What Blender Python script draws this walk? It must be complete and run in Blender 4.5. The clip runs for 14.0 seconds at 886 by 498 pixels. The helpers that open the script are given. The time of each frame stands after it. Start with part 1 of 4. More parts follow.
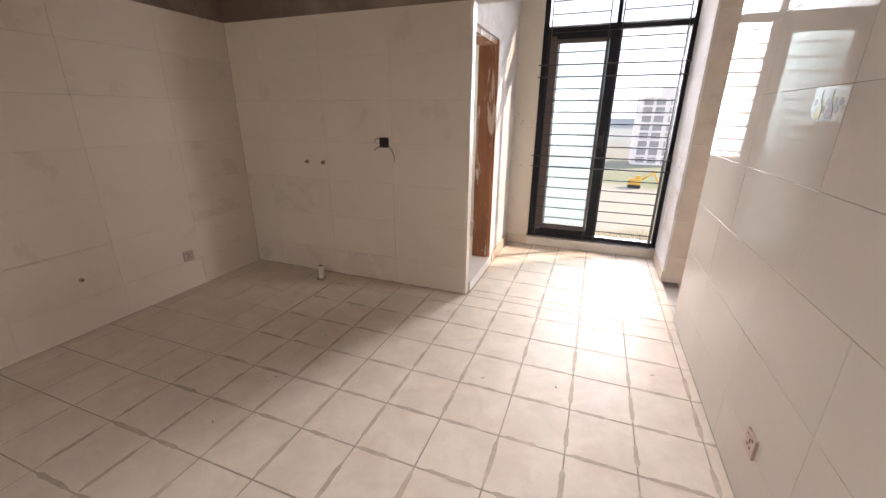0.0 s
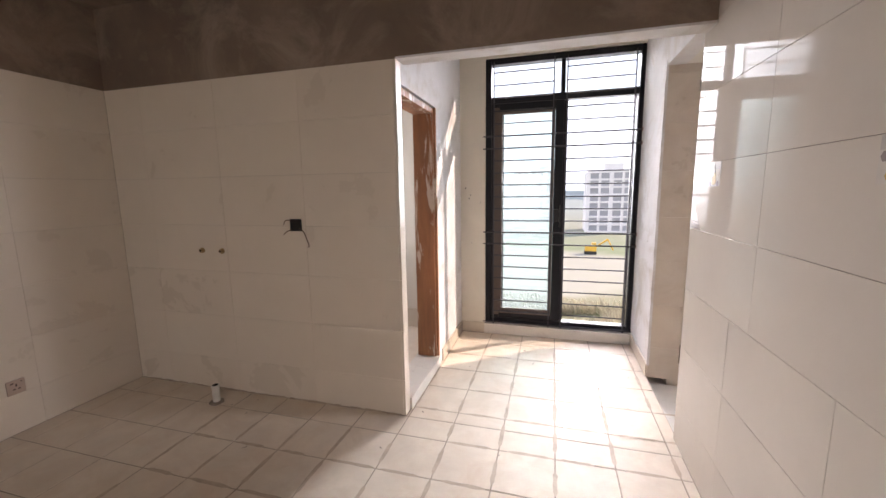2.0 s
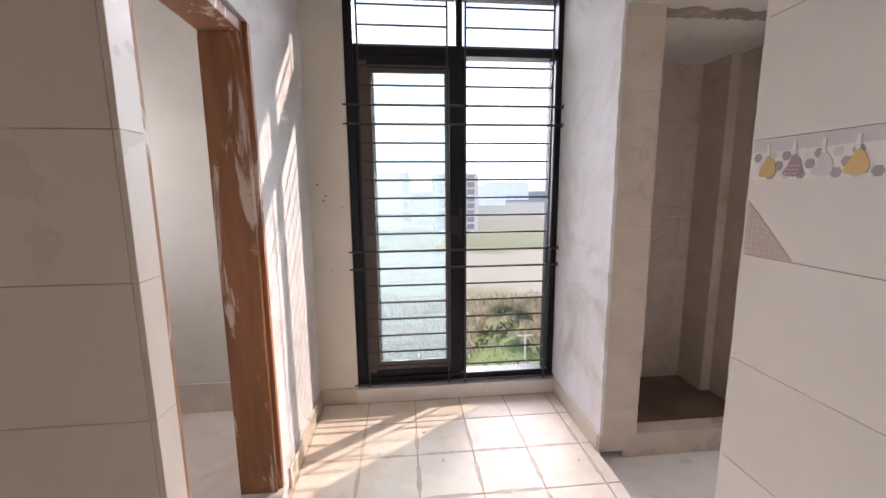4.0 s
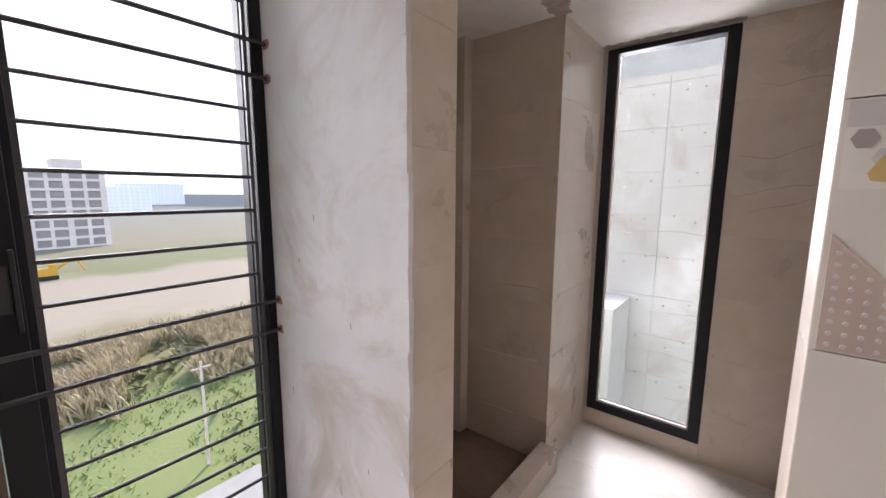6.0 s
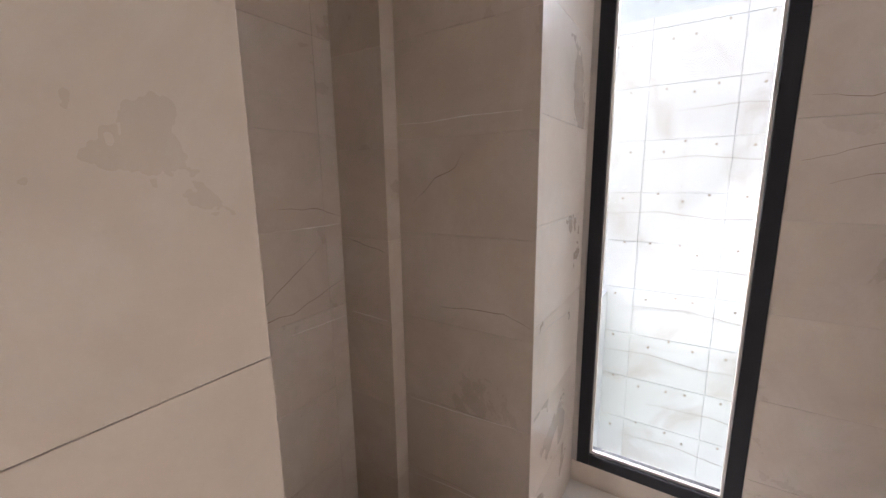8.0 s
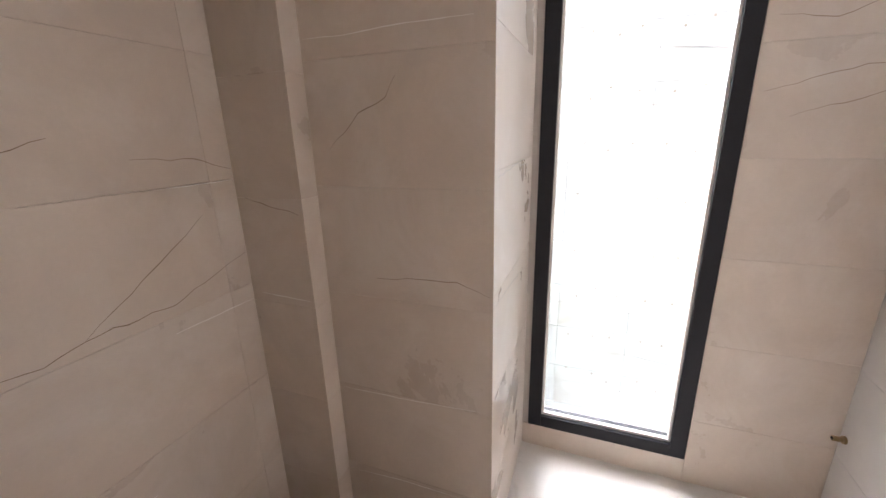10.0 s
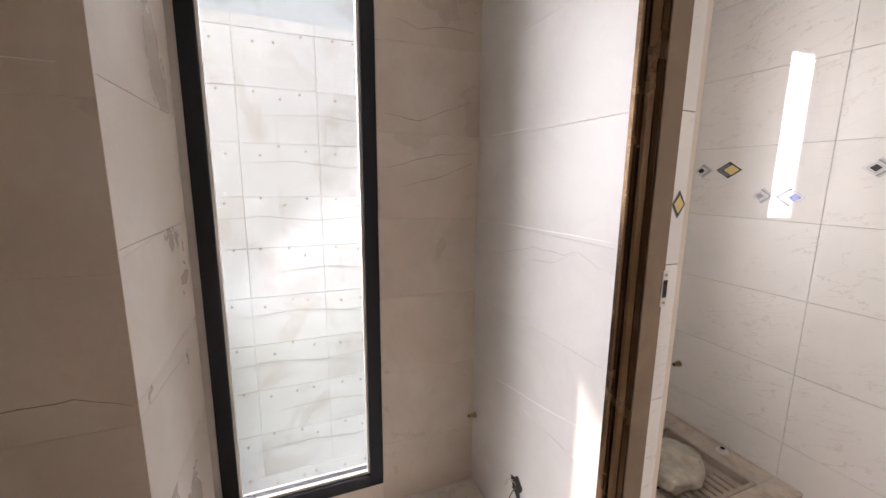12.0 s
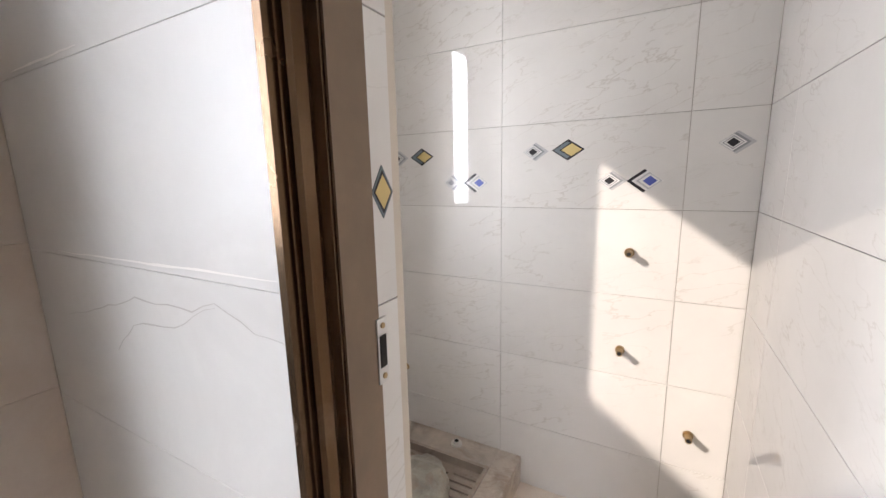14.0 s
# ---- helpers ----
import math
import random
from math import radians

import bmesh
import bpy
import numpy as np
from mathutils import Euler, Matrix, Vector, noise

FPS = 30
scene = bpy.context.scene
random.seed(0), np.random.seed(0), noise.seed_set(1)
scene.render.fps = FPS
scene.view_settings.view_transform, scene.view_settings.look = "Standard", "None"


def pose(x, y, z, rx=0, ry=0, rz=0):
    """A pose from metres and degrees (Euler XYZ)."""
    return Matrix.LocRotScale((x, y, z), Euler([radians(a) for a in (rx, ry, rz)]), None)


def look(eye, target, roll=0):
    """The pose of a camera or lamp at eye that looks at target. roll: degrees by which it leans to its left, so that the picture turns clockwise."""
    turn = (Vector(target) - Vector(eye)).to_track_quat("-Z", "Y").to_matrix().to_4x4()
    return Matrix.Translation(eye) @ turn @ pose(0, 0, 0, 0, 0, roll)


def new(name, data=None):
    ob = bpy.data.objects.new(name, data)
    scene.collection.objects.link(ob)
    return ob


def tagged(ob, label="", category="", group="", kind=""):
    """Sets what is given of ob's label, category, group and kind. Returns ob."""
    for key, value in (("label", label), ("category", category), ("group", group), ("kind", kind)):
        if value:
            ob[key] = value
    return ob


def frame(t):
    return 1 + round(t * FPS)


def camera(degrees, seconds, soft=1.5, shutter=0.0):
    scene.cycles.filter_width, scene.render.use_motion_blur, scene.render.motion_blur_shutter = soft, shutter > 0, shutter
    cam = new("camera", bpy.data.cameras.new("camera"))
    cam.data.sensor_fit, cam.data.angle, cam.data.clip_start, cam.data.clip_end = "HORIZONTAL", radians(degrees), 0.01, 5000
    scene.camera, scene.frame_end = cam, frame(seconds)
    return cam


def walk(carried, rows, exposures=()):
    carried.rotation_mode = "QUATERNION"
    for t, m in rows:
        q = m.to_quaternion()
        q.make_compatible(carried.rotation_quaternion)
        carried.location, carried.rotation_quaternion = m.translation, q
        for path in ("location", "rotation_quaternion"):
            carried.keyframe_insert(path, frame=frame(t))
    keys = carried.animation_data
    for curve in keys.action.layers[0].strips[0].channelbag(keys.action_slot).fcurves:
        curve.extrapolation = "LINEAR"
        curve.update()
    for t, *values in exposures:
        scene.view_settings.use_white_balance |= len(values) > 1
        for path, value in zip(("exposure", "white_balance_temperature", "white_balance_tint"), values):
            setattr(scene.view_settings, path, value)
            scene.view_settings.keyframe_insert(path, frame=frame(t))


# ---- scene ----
cam = camera(97.1, 14.0)
METRES, EYE, TILT, LEAN, TURN = 5.28, 1.467, 0.0, 0.0, 20.8
ROWS = [
    (0.0, 0.0, 0.0, 0.0, 0.15, -19.05, -0.43),
    (0.5, 0.0006, 0.0031, -0.0065, -1.12, -22.7, 0.42),
    (1.0, 0.0119, 0.0264, -0.0041, -2.32, -16.55, 1.17),
    (1.5, 0.0365, 0.0741, -0.0002, -3.14, -11.05, 1.15),
    (2.0, 0.0457, 0.1271, -0.0024, -5.22, -8.56, 0.84),
    (4.5, 0.1, 0.4413, -0.0062, -36.27, -8.7, 0.39),
    (5.0, 0.1481, 0.4893, -0.0051, -48.25, -8.15, 0.33),
    (5.5, 0.1835, 0.5249, -0.006, -60.68, -8.2, 0.01),
    (6.0, 0.209, 0.5606, -0.0042, -71.92, -8.17, -0.36),
    (6.5, 0.2359, 0.5735, -0.0062, -78.87, -7.79, -0.28),
    (7.0, 0.2851, 0.5768, -0.0053, -81.23, -7.07, 0.33),
    (9.5, 0.4173, 0.5885, -0.0269, -73.31, -19.06, 1.09),
    (10.0, 0.4158, 0.5959, -0.0246, -89.74, -16.48, 1.52),
    (10.5, 0.4108, 0.6039, -0.0199, -103.38, -12.78, 1.0),
    (11.0, 0.4092, 0.6021, -0.0167, -113.39, -9.92, -0.03),
    (11.5, 0.4089, 0.5946, -0.013, -123.03, -9.03, -0.49),
    (12.0, 0.4093, 0.5813, -0.015, -132.51, -9.99, -0.5),
    (12.5, 0.4107, 0.5548, -0.0185, -142.02, -11.16, -0.43),
    (13.0, 0.4197, 0.5168, -0.0212, -151.02, -11.54, 0.03),
    (13.5, 0.4267, 0.4946, -0.0226, -161.05, -11.39, 0.74),
    (14.0, 0.4414, 0.4748, -0.0217, -172.47, -10.43, 1.21),
]
EXPOSURES = [(0.0, 1.25, 6700, 18), (2.0, 1.15, 6600, 19), (4.5, 0.8, 6300, 20), (5.5, 0.75, 6500, 20), (7.0, 0.85, 6200, 17), (9.5, 1.85, 6200, 17), (10.5, 1.55, 6300, 16), (11.5, 1.1, 6600, 18), (12.5, 1.0, 6500, 18), (14.0, 0.98, 6200, 14)]
walk(cam, [(t, pose(0, 0, EYE, TILT, LEAN, TURN) @ pose(METRES * x, METRES * y, METRES * z, 90 + pitch, roll, yaw)) for t, x, y, z, yaw, pitch, roll in ROWS], EXPOSURES)

# ---- light: hazy morning sun from the north-east, white sky ----
SUN_WAY = Vector((-1.0, -0.72, -0.74)).normalized()
world = bpy.data.worlds.new("world")
scene.world = world
world.use_nodes = True
wn = world.node_tree.nodes
sky = wn.new("ShaderNodeTexSky")
sky.sky_type = "NISHITA"
sky.sun_disc = False
sky.sun_elevation = math.asin(-SUN_WAY.z)
sky.sun_rotation = math.atan2(-SUN_WAY.x, -SUN_WAY.y)
sky.air_density, sky.dust_density, sky.ozone_density = 1.0, 1.0, 1.5
wn["Background"].inputs["Strength"].default_value = 0.15
world.node_tree.links.new(sky.outputs[0], wn["Background"].inputs["Color"])
sun = new("sun", bpy.data.lights.new("sun", "SUN"))
sun.data.energy, sun.data.angle, sun.data.color = 3.0, radians(0.9), (1.0, 0.87, 0.72)
sun.matrix_world = look((0, 0, 30), Vector((0, 0, 30)) + SUN_WAY)


def opening_light(name, place, target, wide, high, watts, spread=180):
    """Sky light entering through a window opening; also makes the added south fill lamp."""
    lamp = new(name, bpy.data.lights.new(name, "AREA"))
    lamp.data.shape, lamp.data.size, lamp.data.size_y, lamp.data.energy = "RECTANGLE", wide, high, watts
    lamp.data.spread = radians(spread)
    lamp.data.color = (0.97, 0.98, 1.0)
    lamp.matrix_world = look(place, target)
    return lamp


opening_light("sky_light_north", (-0.1, 6.6, 2.3), (-0.9, 0.6, 0.0), 2.6, 3.0, 95, 75)
opening_light("sky_light_east", (3.5, 4.2, 2.0), (1.9, 2.9, 0.9), 1.1, 2.3, 100)
opening_light("sky_light_bath", (2.88, 2.34, 1.76), (1.0, 2.2, 1.2), 0.4, 1.0, 13)
# fill lamp added in an unseen opening behind the camera
opening_light("fill_light_south", (-1.1, -1.75, 1.3), (-1.2, 1.2, 0.1), 1.5, 1.5, 8.5)
opening_light("sky_light_toilet", (-2.62, 4.22, 1.6), (0, 3.5, 1.2), 0.5, 1.0, 9)

# ---- materials ----


def material(name, base, rough=0.5, metal=0.0, vary=0.12, scale=3.0, grain=40.0, bump=0.05, stain=None, stain_at=0.62, stain_soft=0.1, veins=None, vein_scale=1.6,
             vein_width=0.012, vein_depth=0.45, per_piece=False, coat=0.0, specular=0.5, bump_dist=0.004, rough_vary=0.15, stretch=1.0):
    m = bpy.data.materials.new(name)
    m.use_nodes = True
    nt = m.node_tree
    n, link = nt.nodes, nt.links.new
    bsdf = n["Principled BSDF"]
    geo = n.new("ShaderNodeNewGeometry")
    at = geo.outputs["Position"]
    if stretch != 1.0:
        pull = n.new("ShaderNodeVectorMath")
        pull.operation = "MULTIPLY"
        pull.inputs[1].default_value = (1.0, 1.0, stretch)
        link(at, pull.inputs[0])
        at = pull.outputs[0]
    if per_piece:
        info = n.new("ShaderNodeObjectInfo")
        shift = n.new("ShaderNodeVectorMath")
        shift.operation = "SCALE"
        shift.inputs[0].default_value = (37.0, 61.0, 23.0)
        link(info.outputs["Random"], shift.inputs["Scale"])
        add = n.new("ShaderNodeVectorMath")
        link(at, add.inputs[0])
        link(shift.outputs[0], add.inputs[1])
        at = add.outputs[0]

    def noise_at(sc, detail=5.0, rgh=0.6, dist=0.0):
        k = n.new("ShaderNodeTexNoise")
        k.inputs["Scale"].default_value, k.inputs["Detail"].default_value = sc, detail
        k.inputs["Roughness"].default_value, k.inputs["Distortion"].default_value = rgh, dist
        link(at, k.inputs["Vector"])
        return k.outputs["Fac"]

    def ramp(fac, lo, hi, a, b):
        k = n.new("ShaderNodeMapRange")
        for key, v in (("From Min", lo), ("From Max", hi), ("To Min", a), ("To Max", b)):
            k.inputs[key].default_value = v
        link(fac, k.inputs["Value"])
        return k.outputs[0]

    def mix(fac, a, b, kind="MIX"):
        k = n.new("ShaderNodeMix")
        k.data_type, k.blend_type = "RGBA", kind
        for sock, v in ((k.inputs[0], fac), (k.inputs[6], a), (k.inputs[7], b)):
            if hasattr(v, "is_linked"):
                link(v, sock)
            else:
                sock.default_value = v if isinstance(v, float) else (*v, 1.0)
        return k.outputs[2]

    big = noise_at(scale, 6.0, 0.6, 0.4)
    fine = noise_at(grain, 4.0, 0.7)
    dark = tuple(c * (1 - 2.2 * vary) for c in base)
    light = tuple(min(1.0, c * (1 + 0.8 * vary)) for c in base)
    col = mix(ramp(big, 0.3, 0.7, 0.0, 1.0), dark, light)
    col = mix(ramp(fine, 0.3, 0.7, 0.0, 0.35), col, tuple(c * (1 - 1.5 * vary) for c in base))
    if per_piece:
        tone = mix(ramp(info.outputs["Random"], 0.0, 1.0, 0.0, 1.0), (0.975, 0.97, 0.965), (1.0, 1.0, 1.0))
        col = mix(1.0, col, tone, "MULTIPLY")
    if stain:
        st = ramp(noise_at(scale * 0.7 + 0.37, 8.0, 0.68, 0.8), stain_at - stain_soft, stain_at + stain_soft, 0.0, 1.0)
        col = mix(st, col, stain)
    if veins:
        w = n.new("ShaderNodeTexNoise")
        w.inputs["Scale"].default_value, w.inputs["Detail"].default_value = vein_scale, 6.0
        warp = n.new("ShaderNodeTexNoise")
        warp.inputs["Scale"].default_value, warp.inputs["Detail"].default_value = 2.6, 6.0
        link(at, warp.inputs["Vector"])
        wadd = n.new("ShaderNodeVectorMath")
        wadd.operation = "MULTIPLY_ADD"
        link(warp.outputs["Color"], wadd.inputs[0])
        wadd.inputs[1].default_value = (0.13, 0.13, 0.07)
        link(at, wadd.inputs[2])
        squash = n.new("ShaderNodeVectorMath")
        squash.operation = "MULTIPLY"
        squash.inputs[1].default_value = (0.55, 0.55, 1.9)
        tilt = n.new("ShaderNodeVectorRotate")
        tilt.inputs["Axis"].default_value, tilt.inputs["Angle"].default_value = (0.7, -0.7, 0.0), 0.45
        link(wadd.outputs[0], tilt.inputs["Vector"])
        link(tilt.outputs[0], squash.inputs[0])
        link(squash.outputs[0], w.inputs["Vector"])
        mid, dist = n.new("ShaderNodeMath"), n.new("ShaderNodeMath")
        mid.operation, dist.operation = "SUBTRACT", "ABSOLUTE"
        mid.inputs[1].default_value = 0.5
        link(w.outputs["Fac"], mid.inputs[0])
        link(mid.outputs[0], dist.inputs[0])
        edge = ramp(dist.outputs[0], 0.0, vein_width, 1.0, 0.0)
        gate = ramp(noise_at(1.9, 3.0), 0.42, 0.6, 0.0, vein_depth)
        both = n.new("ShaderNodeMath")
        both.operation = "MULTIPLY"
        link(edge, both.inputs[0])
        link(gate, both.inputs[1])
        col = mix(both.outputs[0], col, veins)
    link(col, bsdf.inputs["Base Color"])
    link(ramp(big, 0.3, 0.7, max(0.02, rough - rough_vary * rough), min(1.0, rough + rough_vary * rough)), bsdf.inputs["Roughness"])
    bsdf.inputs["Metallic"].default_value = metal
    bsdf.inputs["Specular IOR Level"].default_value = specular
    bsdf.inputs["Coat Weight"].default_value = coat
    bsdf.inputs["Coat Roughness"].default_value = 0.05
    if bump:
        b = n.new("ShaderNodeBump")
        b.inputs["Strength"].default_value, b.inputs["Distance"].default_value = bump, bump_dist
        link(fine, b.inputs["Height"])
        link(b.outputs[0], bsdf.inputs["Normal"])
    return m


def plain(name, base, rough=0.5, metal=0.0):
    return material(name, base, rough, metal, vary=0.06, scale=8.0, grain=120.0, bump=0.02)


FLOOR_TILE = material("dusty_floor_tile", (0.77, 0.675, 0.57), 0.48, vary=0.06, scale=5.0, grain=60.0, bump=0.10, stain=(0.66, 0.54, 0.43), stain_at=0.6, stain_soft=0.16, per_piece=False, specular=0.12, rough_vary=0.25)
GROUT = material("dusty_cement_joint", (0.47, 0.38, 0.30), 0.9, vary=0.16, scale=6.0, grain=90.0, bump=0.3)
WALL_TILE = material("cream_kitchen_tile", (0.68, 0.595, 0.505), 0.30, vary=0.025, scale=2.0, grain=30.0, bump=0.02, per_piece=True, specular=0.4)
GLOSS_TILE = material("polished_cream_tile", (0.62, 0.565, 0.505), 0.025, vary=0.03, scale=2.0, grain=30.0, bump=0.0, per_piece=True, specular=0.035)
STONE_TILE = material("beige_veined_tile", (0.57, 0.48, 0.395), 0.30, vary=0.075, scale=3.2, grain=70.0, bump=0.06, per_piece=True, stain=(0.61, 0.55, 0.49), stain_at=0.66, stain_soft=0.2)
BATH_TILE = material("white_marble_bath_tile", (0.76, 0.73, 0.69), 0.03, vary=0.03, scale=3.0, grain=40.0, bump=0.0, veins=(0.44, 0.38, 0.31), vein_scale=8.0, vein_width=0.012, vein_depth=0.42, per_piece=True, specular=0.8)
JOINT = material("tile_joint", (0.46, 0.40, 0.34), 0.9, vary=0.1, bump=0.1)
JOINT_LIGHT = material("pale_tile_joint", (0.58, 0.53, 0.47), 0.85, vary=0.1, bump=0.1)
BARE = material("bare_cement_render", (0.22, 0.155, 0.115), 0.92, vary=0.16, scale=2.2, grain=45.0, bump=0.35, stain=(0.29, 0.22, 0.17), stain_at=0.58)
PLASTER = material("white_wall_plaster", (0.72, 0.70, 0.705), 0.8, vary=0.08, scale=2.4, grain=55.0, bump=0.12, stain=(0.52, 0.47, 0.43), stain_at=0.60, stain_soft=0.08)
CREAM = material("cream_wall_paint", (0.72, 0.67, 0.58), 0.75, vary=0.05, scale=2.5, grain=60.0, bump=0.1, stain=(0.6, 0.54, 0.46), stain_at=0.68, stain_soft=0.04)
CEILING = material("white_ceiling_plaster", (0.74, 0.71, 0.66), 0.85, vary=0.06, scale=2.0, grain=50.0, bump=0.15, stain=(0.58, 0.52, 0.45), stain_at=0.66)
SKIRT = material("cream_skirting_tile", (0.66, 0.58, 0.48), 0.25, vary=0.06, scale=4.0, bump=0.03)
SILL = material("white_marble_sill", (0.70, 0.66, 0.61), 0.3, vary=0.06, scale=4.0, veins=(0.45, 0.41, 0.37), vein_scale=4.0, vein_width=0.008)
ALU = material("dark_grey_aluminium", (0.011, 0.011, 0.015), 0.5, 0.0, vary=0.08, scale=12.0, grain=150.0, bump=0.02, specular=0.25)
ALU_INNER = material("brown_frame_edge", (0.10, 0.07, 0.055), 0.5, vary=0.1, scale=9.0)
BAR = material("dark_painted_steel_bar", (0.05, 0.047, 0.055), 0.45, 0.2, vary=0.1, scale=20.0, grain=120.0, bump=0.05)
WOOD = material("reddish_wood_with_plaster_smears", (0.36, 0.155, 0.065), 0.6, vary=0.18, scale=14.0, grain=60.0, bump=0.15, stain=(0.66, 0.56, 0.46), stain_at=0.585, stain_soft=0.03, stretch=0.16)
BRONZE = material("dirty_bronze_metal", (0.13, 0.078, 0.042), 0.26, 0.85, vary=0.12, scale=7.0, grain=70.0, bump=0.08, stain=(0.22, 0.16, 0.11), stain_at=0.70)
BRONZE_DULL = material("dull_bronze_metal", (0.23, 0.165, 0.11), 0.5, 0.5, vary=0.12, scale=7.0, grain=70.0, bump=0.05)
STEEL = plain("stainless_steel", (0.62, 0.60, 0.58), 0.28, 1.0)
BRASS = plain("tarnished_brass", (0.42, 0.30, 0.16), 0.35, 0.9)
BLACK = plain("black_plastic", (0.012, 0.012, 0.013), 0.5)
# near-black of flat parts that stand in for shade inside holes and slots
HOLE = plain("hollow_shade", (0.02, 0.017, 0.015), 0.9)
SOCKET = plain("beige_pink_plastic", (0.48, 0.36, 0.29), 0.35)
SOCKET_DARK = plain("brown_plastic_slot", (0.10, 0.06, 0.045), 0.5)
PVC = plain("white_pvc", (0.72, 0.68, 0.62), 0.35)
RED = plain("red_plastic", (0.5, 0.03, 0.03), 0.4)
MORTAR = material("rough_cement_patch", (0.44, 0.37, 0.31), 0.95, vary=0.2, scale=9.0, grain=60.0, bump=0.5)
WHITE_BLOCK = material("whitewashed_block", (0.70, 0.70, 0.70), 0.9, vary=0.05, scale=2.0, grain=30.0, bump=0.3, per_piece=True, stain=(0.52, 0.48, 0.45), stain_at=0.62)
PALE_JOINT = material("white_tile_joint", (0.66, 0.64, 0.61), 0.85, vary=0.06, bump=0.1)
WHITE_JOINT = material("whitewashed_joint", (0.64, 0.63, 0.62), 0.9, vary=0.06, bump=0.3)


def glass(name, tint, rough=0.0, clear=0.75):
    m = bpy.data.materials.new(name)
    m.use_nodes = True
    n, link = m.node_tree.nodes, m.node_tree.links.new
    n.remove(n["Principled BSDF"])
    a, b, mx = n.new("ShaderNodeBsdfTransparent"), n.new("ShaderNodeBsdfGlossy"), n.new("ShaderNodeMixShader")
    c, mx2 = n.new("ShaderNodeBsdfTranslucent"), n.new("ShaderNodeMixShader")
    a.inputs[0].default_value = (*tint, 1)
    b.inputs["Roughness"].default_value = 0.02
    c.inputs[0].default_value = (*tint, 1)
    mx2.inputs[0].default_value = 1 - clear
    fr = n.new("ShaderNodeFresnel")
    fr.inputs[0].default_value = 1.45
    link(a.outputs[0], mx2.inputs[1])
    link(c.outputs[0], mx2.inputs[2])
    link(fr.outputs[0], mx.inputs[0])
    link(mx2.outputs[0], mx.inputs[1])
    link(b.outputs[0], mx.inputs[2])
    link(mx.outputs[0], n["Material Output"].inputs[0])
    return m


GLASS_TINT = glass("greenish_dusty_glass", (0.80, 0.86, 0.86), clear=0.965)
GLASS_CLEAR = glass("clear_dusty_glass", (0.93, 0.95, 0.96), clear=0.9985)

# ---- mesh helpers ----


def box(bm, x0, x1, y0, y1, z0, z1, bevel=0.0):
    v = [bm.verts.new((x, y, z)) for z in (z0, z1) for y in (y0, y1) for x in (x0, x1)]
    f = [bm.faces.new([v[i] for i in q]) for q in ((0, 2, 3, 1), (4, 5, 7, 6), (0, 1, 5, 4), (2, 6, 7, 3), (0, 4, 6, 2), (1, 3, 7, 5))]
    if bevel:
        edges = list({e for k in f for e in k.edges})
        bmesh.ops.bevel(bm, geom=edges, offset=bevel, segments=2, affect="EDGES", profile=0.6)
    return bm


def rod(bm, a, b, r, sides=10, r2=None, caps=True):
    a, b = Vector(a), Vector(b)
    turn = (b - a).to_track_quat("Z", "Y").to_matrix().to_4x4()
    bmesh.ops.create_cone(bm, cap_ends=caps, segments=sides, radius1=r, radius2=r if r2 is None else r2, depth=(b - a).length, matrix=Matrix.Translation((a + b) / 2) @ turn)
    return bm


def prism(bm, outline, plane, near, far):
    """Extrudes a closed outline of (u, v): plane 'x' maps to (near..far, u, v), 'y' to (u, near..far, v), 'z' to (u, v, near..far)."""
    def at(u, v, w):
        return {"x": (w, u, v), "y": (u, w, v), "z": (u, v, w)}[plane]
    a = [bm.verts.new(at(u, v, near)) for u, v in outline]
    b = [bm.verts.new(at(u, v, far)) for u, v in outline]
    bm.faces.new(a)
    bm.faces.new(b[::-1])
    for i in range(len(a)):
        j = (i + 1) % len(a)
        bm.faces.new((a[j], a[i], b[i], b[j]))
    bmesh.ops.recalc_face_normals(bm, faces=bm.faces[:])
    return bm


def mesh_of(name, bm, mat, smooth=False):
    me = bpy.data.meshes.new(name)
    bmesh.ops.recalc_face_normals(bm, faces=bm.faces[:])
    bm.to_mesh(me)
    bm.free()
    me.materials.append(mat)
    if smooth:
        for p in me.polygons:
            p.use_smooth = True
    return me


def part(name, bm, mat, parent=None, label="", smooth=False):
    ob = new(name, mesh_of(name, bm, mat, smooth))
    ob.parent = parent
    return tagged(ob, label)


def thing(name, place, label, category, kind="", group=""):
    ob = new(name)
    ob.location = place
    bpy.context.view_layer.update()
    return tagged(ob, label, category, group, kind)


def boxes(name, mat, *dims, bevel=0.0, parent=None, label=""):
    bm = bmesh.new()
    for d in dims:
        box(bm, *d, bevel)
    return part(name, bm, mat, parent, label)


def setting(name, label, category, mat, *dims, bevel=0.0):
    return tagged(boxes(name, mat, *dims, bevel=bevel), label, category, kind="structure")


TILES = {}


def tile_mesh(w, h, thick, mat, edge):
    key = (round(w, 3), round(h, 3), thick, mat.name, edge)
    if key not in TILES:
        bm = bmesh.new()
        lo = [bm.verts.new((x, y, -thick)) for x, y in ((0, 0), (w, 0), (w, h), (0, h))]
        mid = [bm.verts.new((x, y, -edge)) for x, y in ((0, 0), (w, 0), (w, h), (0, h))]
        hi = [bm.verts.new((x, y, 0)) for x, y in ((edge, edge), (w - edge, edge), (w - edge, h - edge), (edge, h - edge))]
        bm.faces.new(hi)
        for i in range(4):
            j = (i + 1) % 4
            bm.faces.new((mid[i], mid[j], hi[j], hi[i]))
            bm.faces.new((lo[i], lo[j], mid[j], mid[i]))
        TILES[key] = mesh_of("tile", bm, mat)
    return TILES[key]


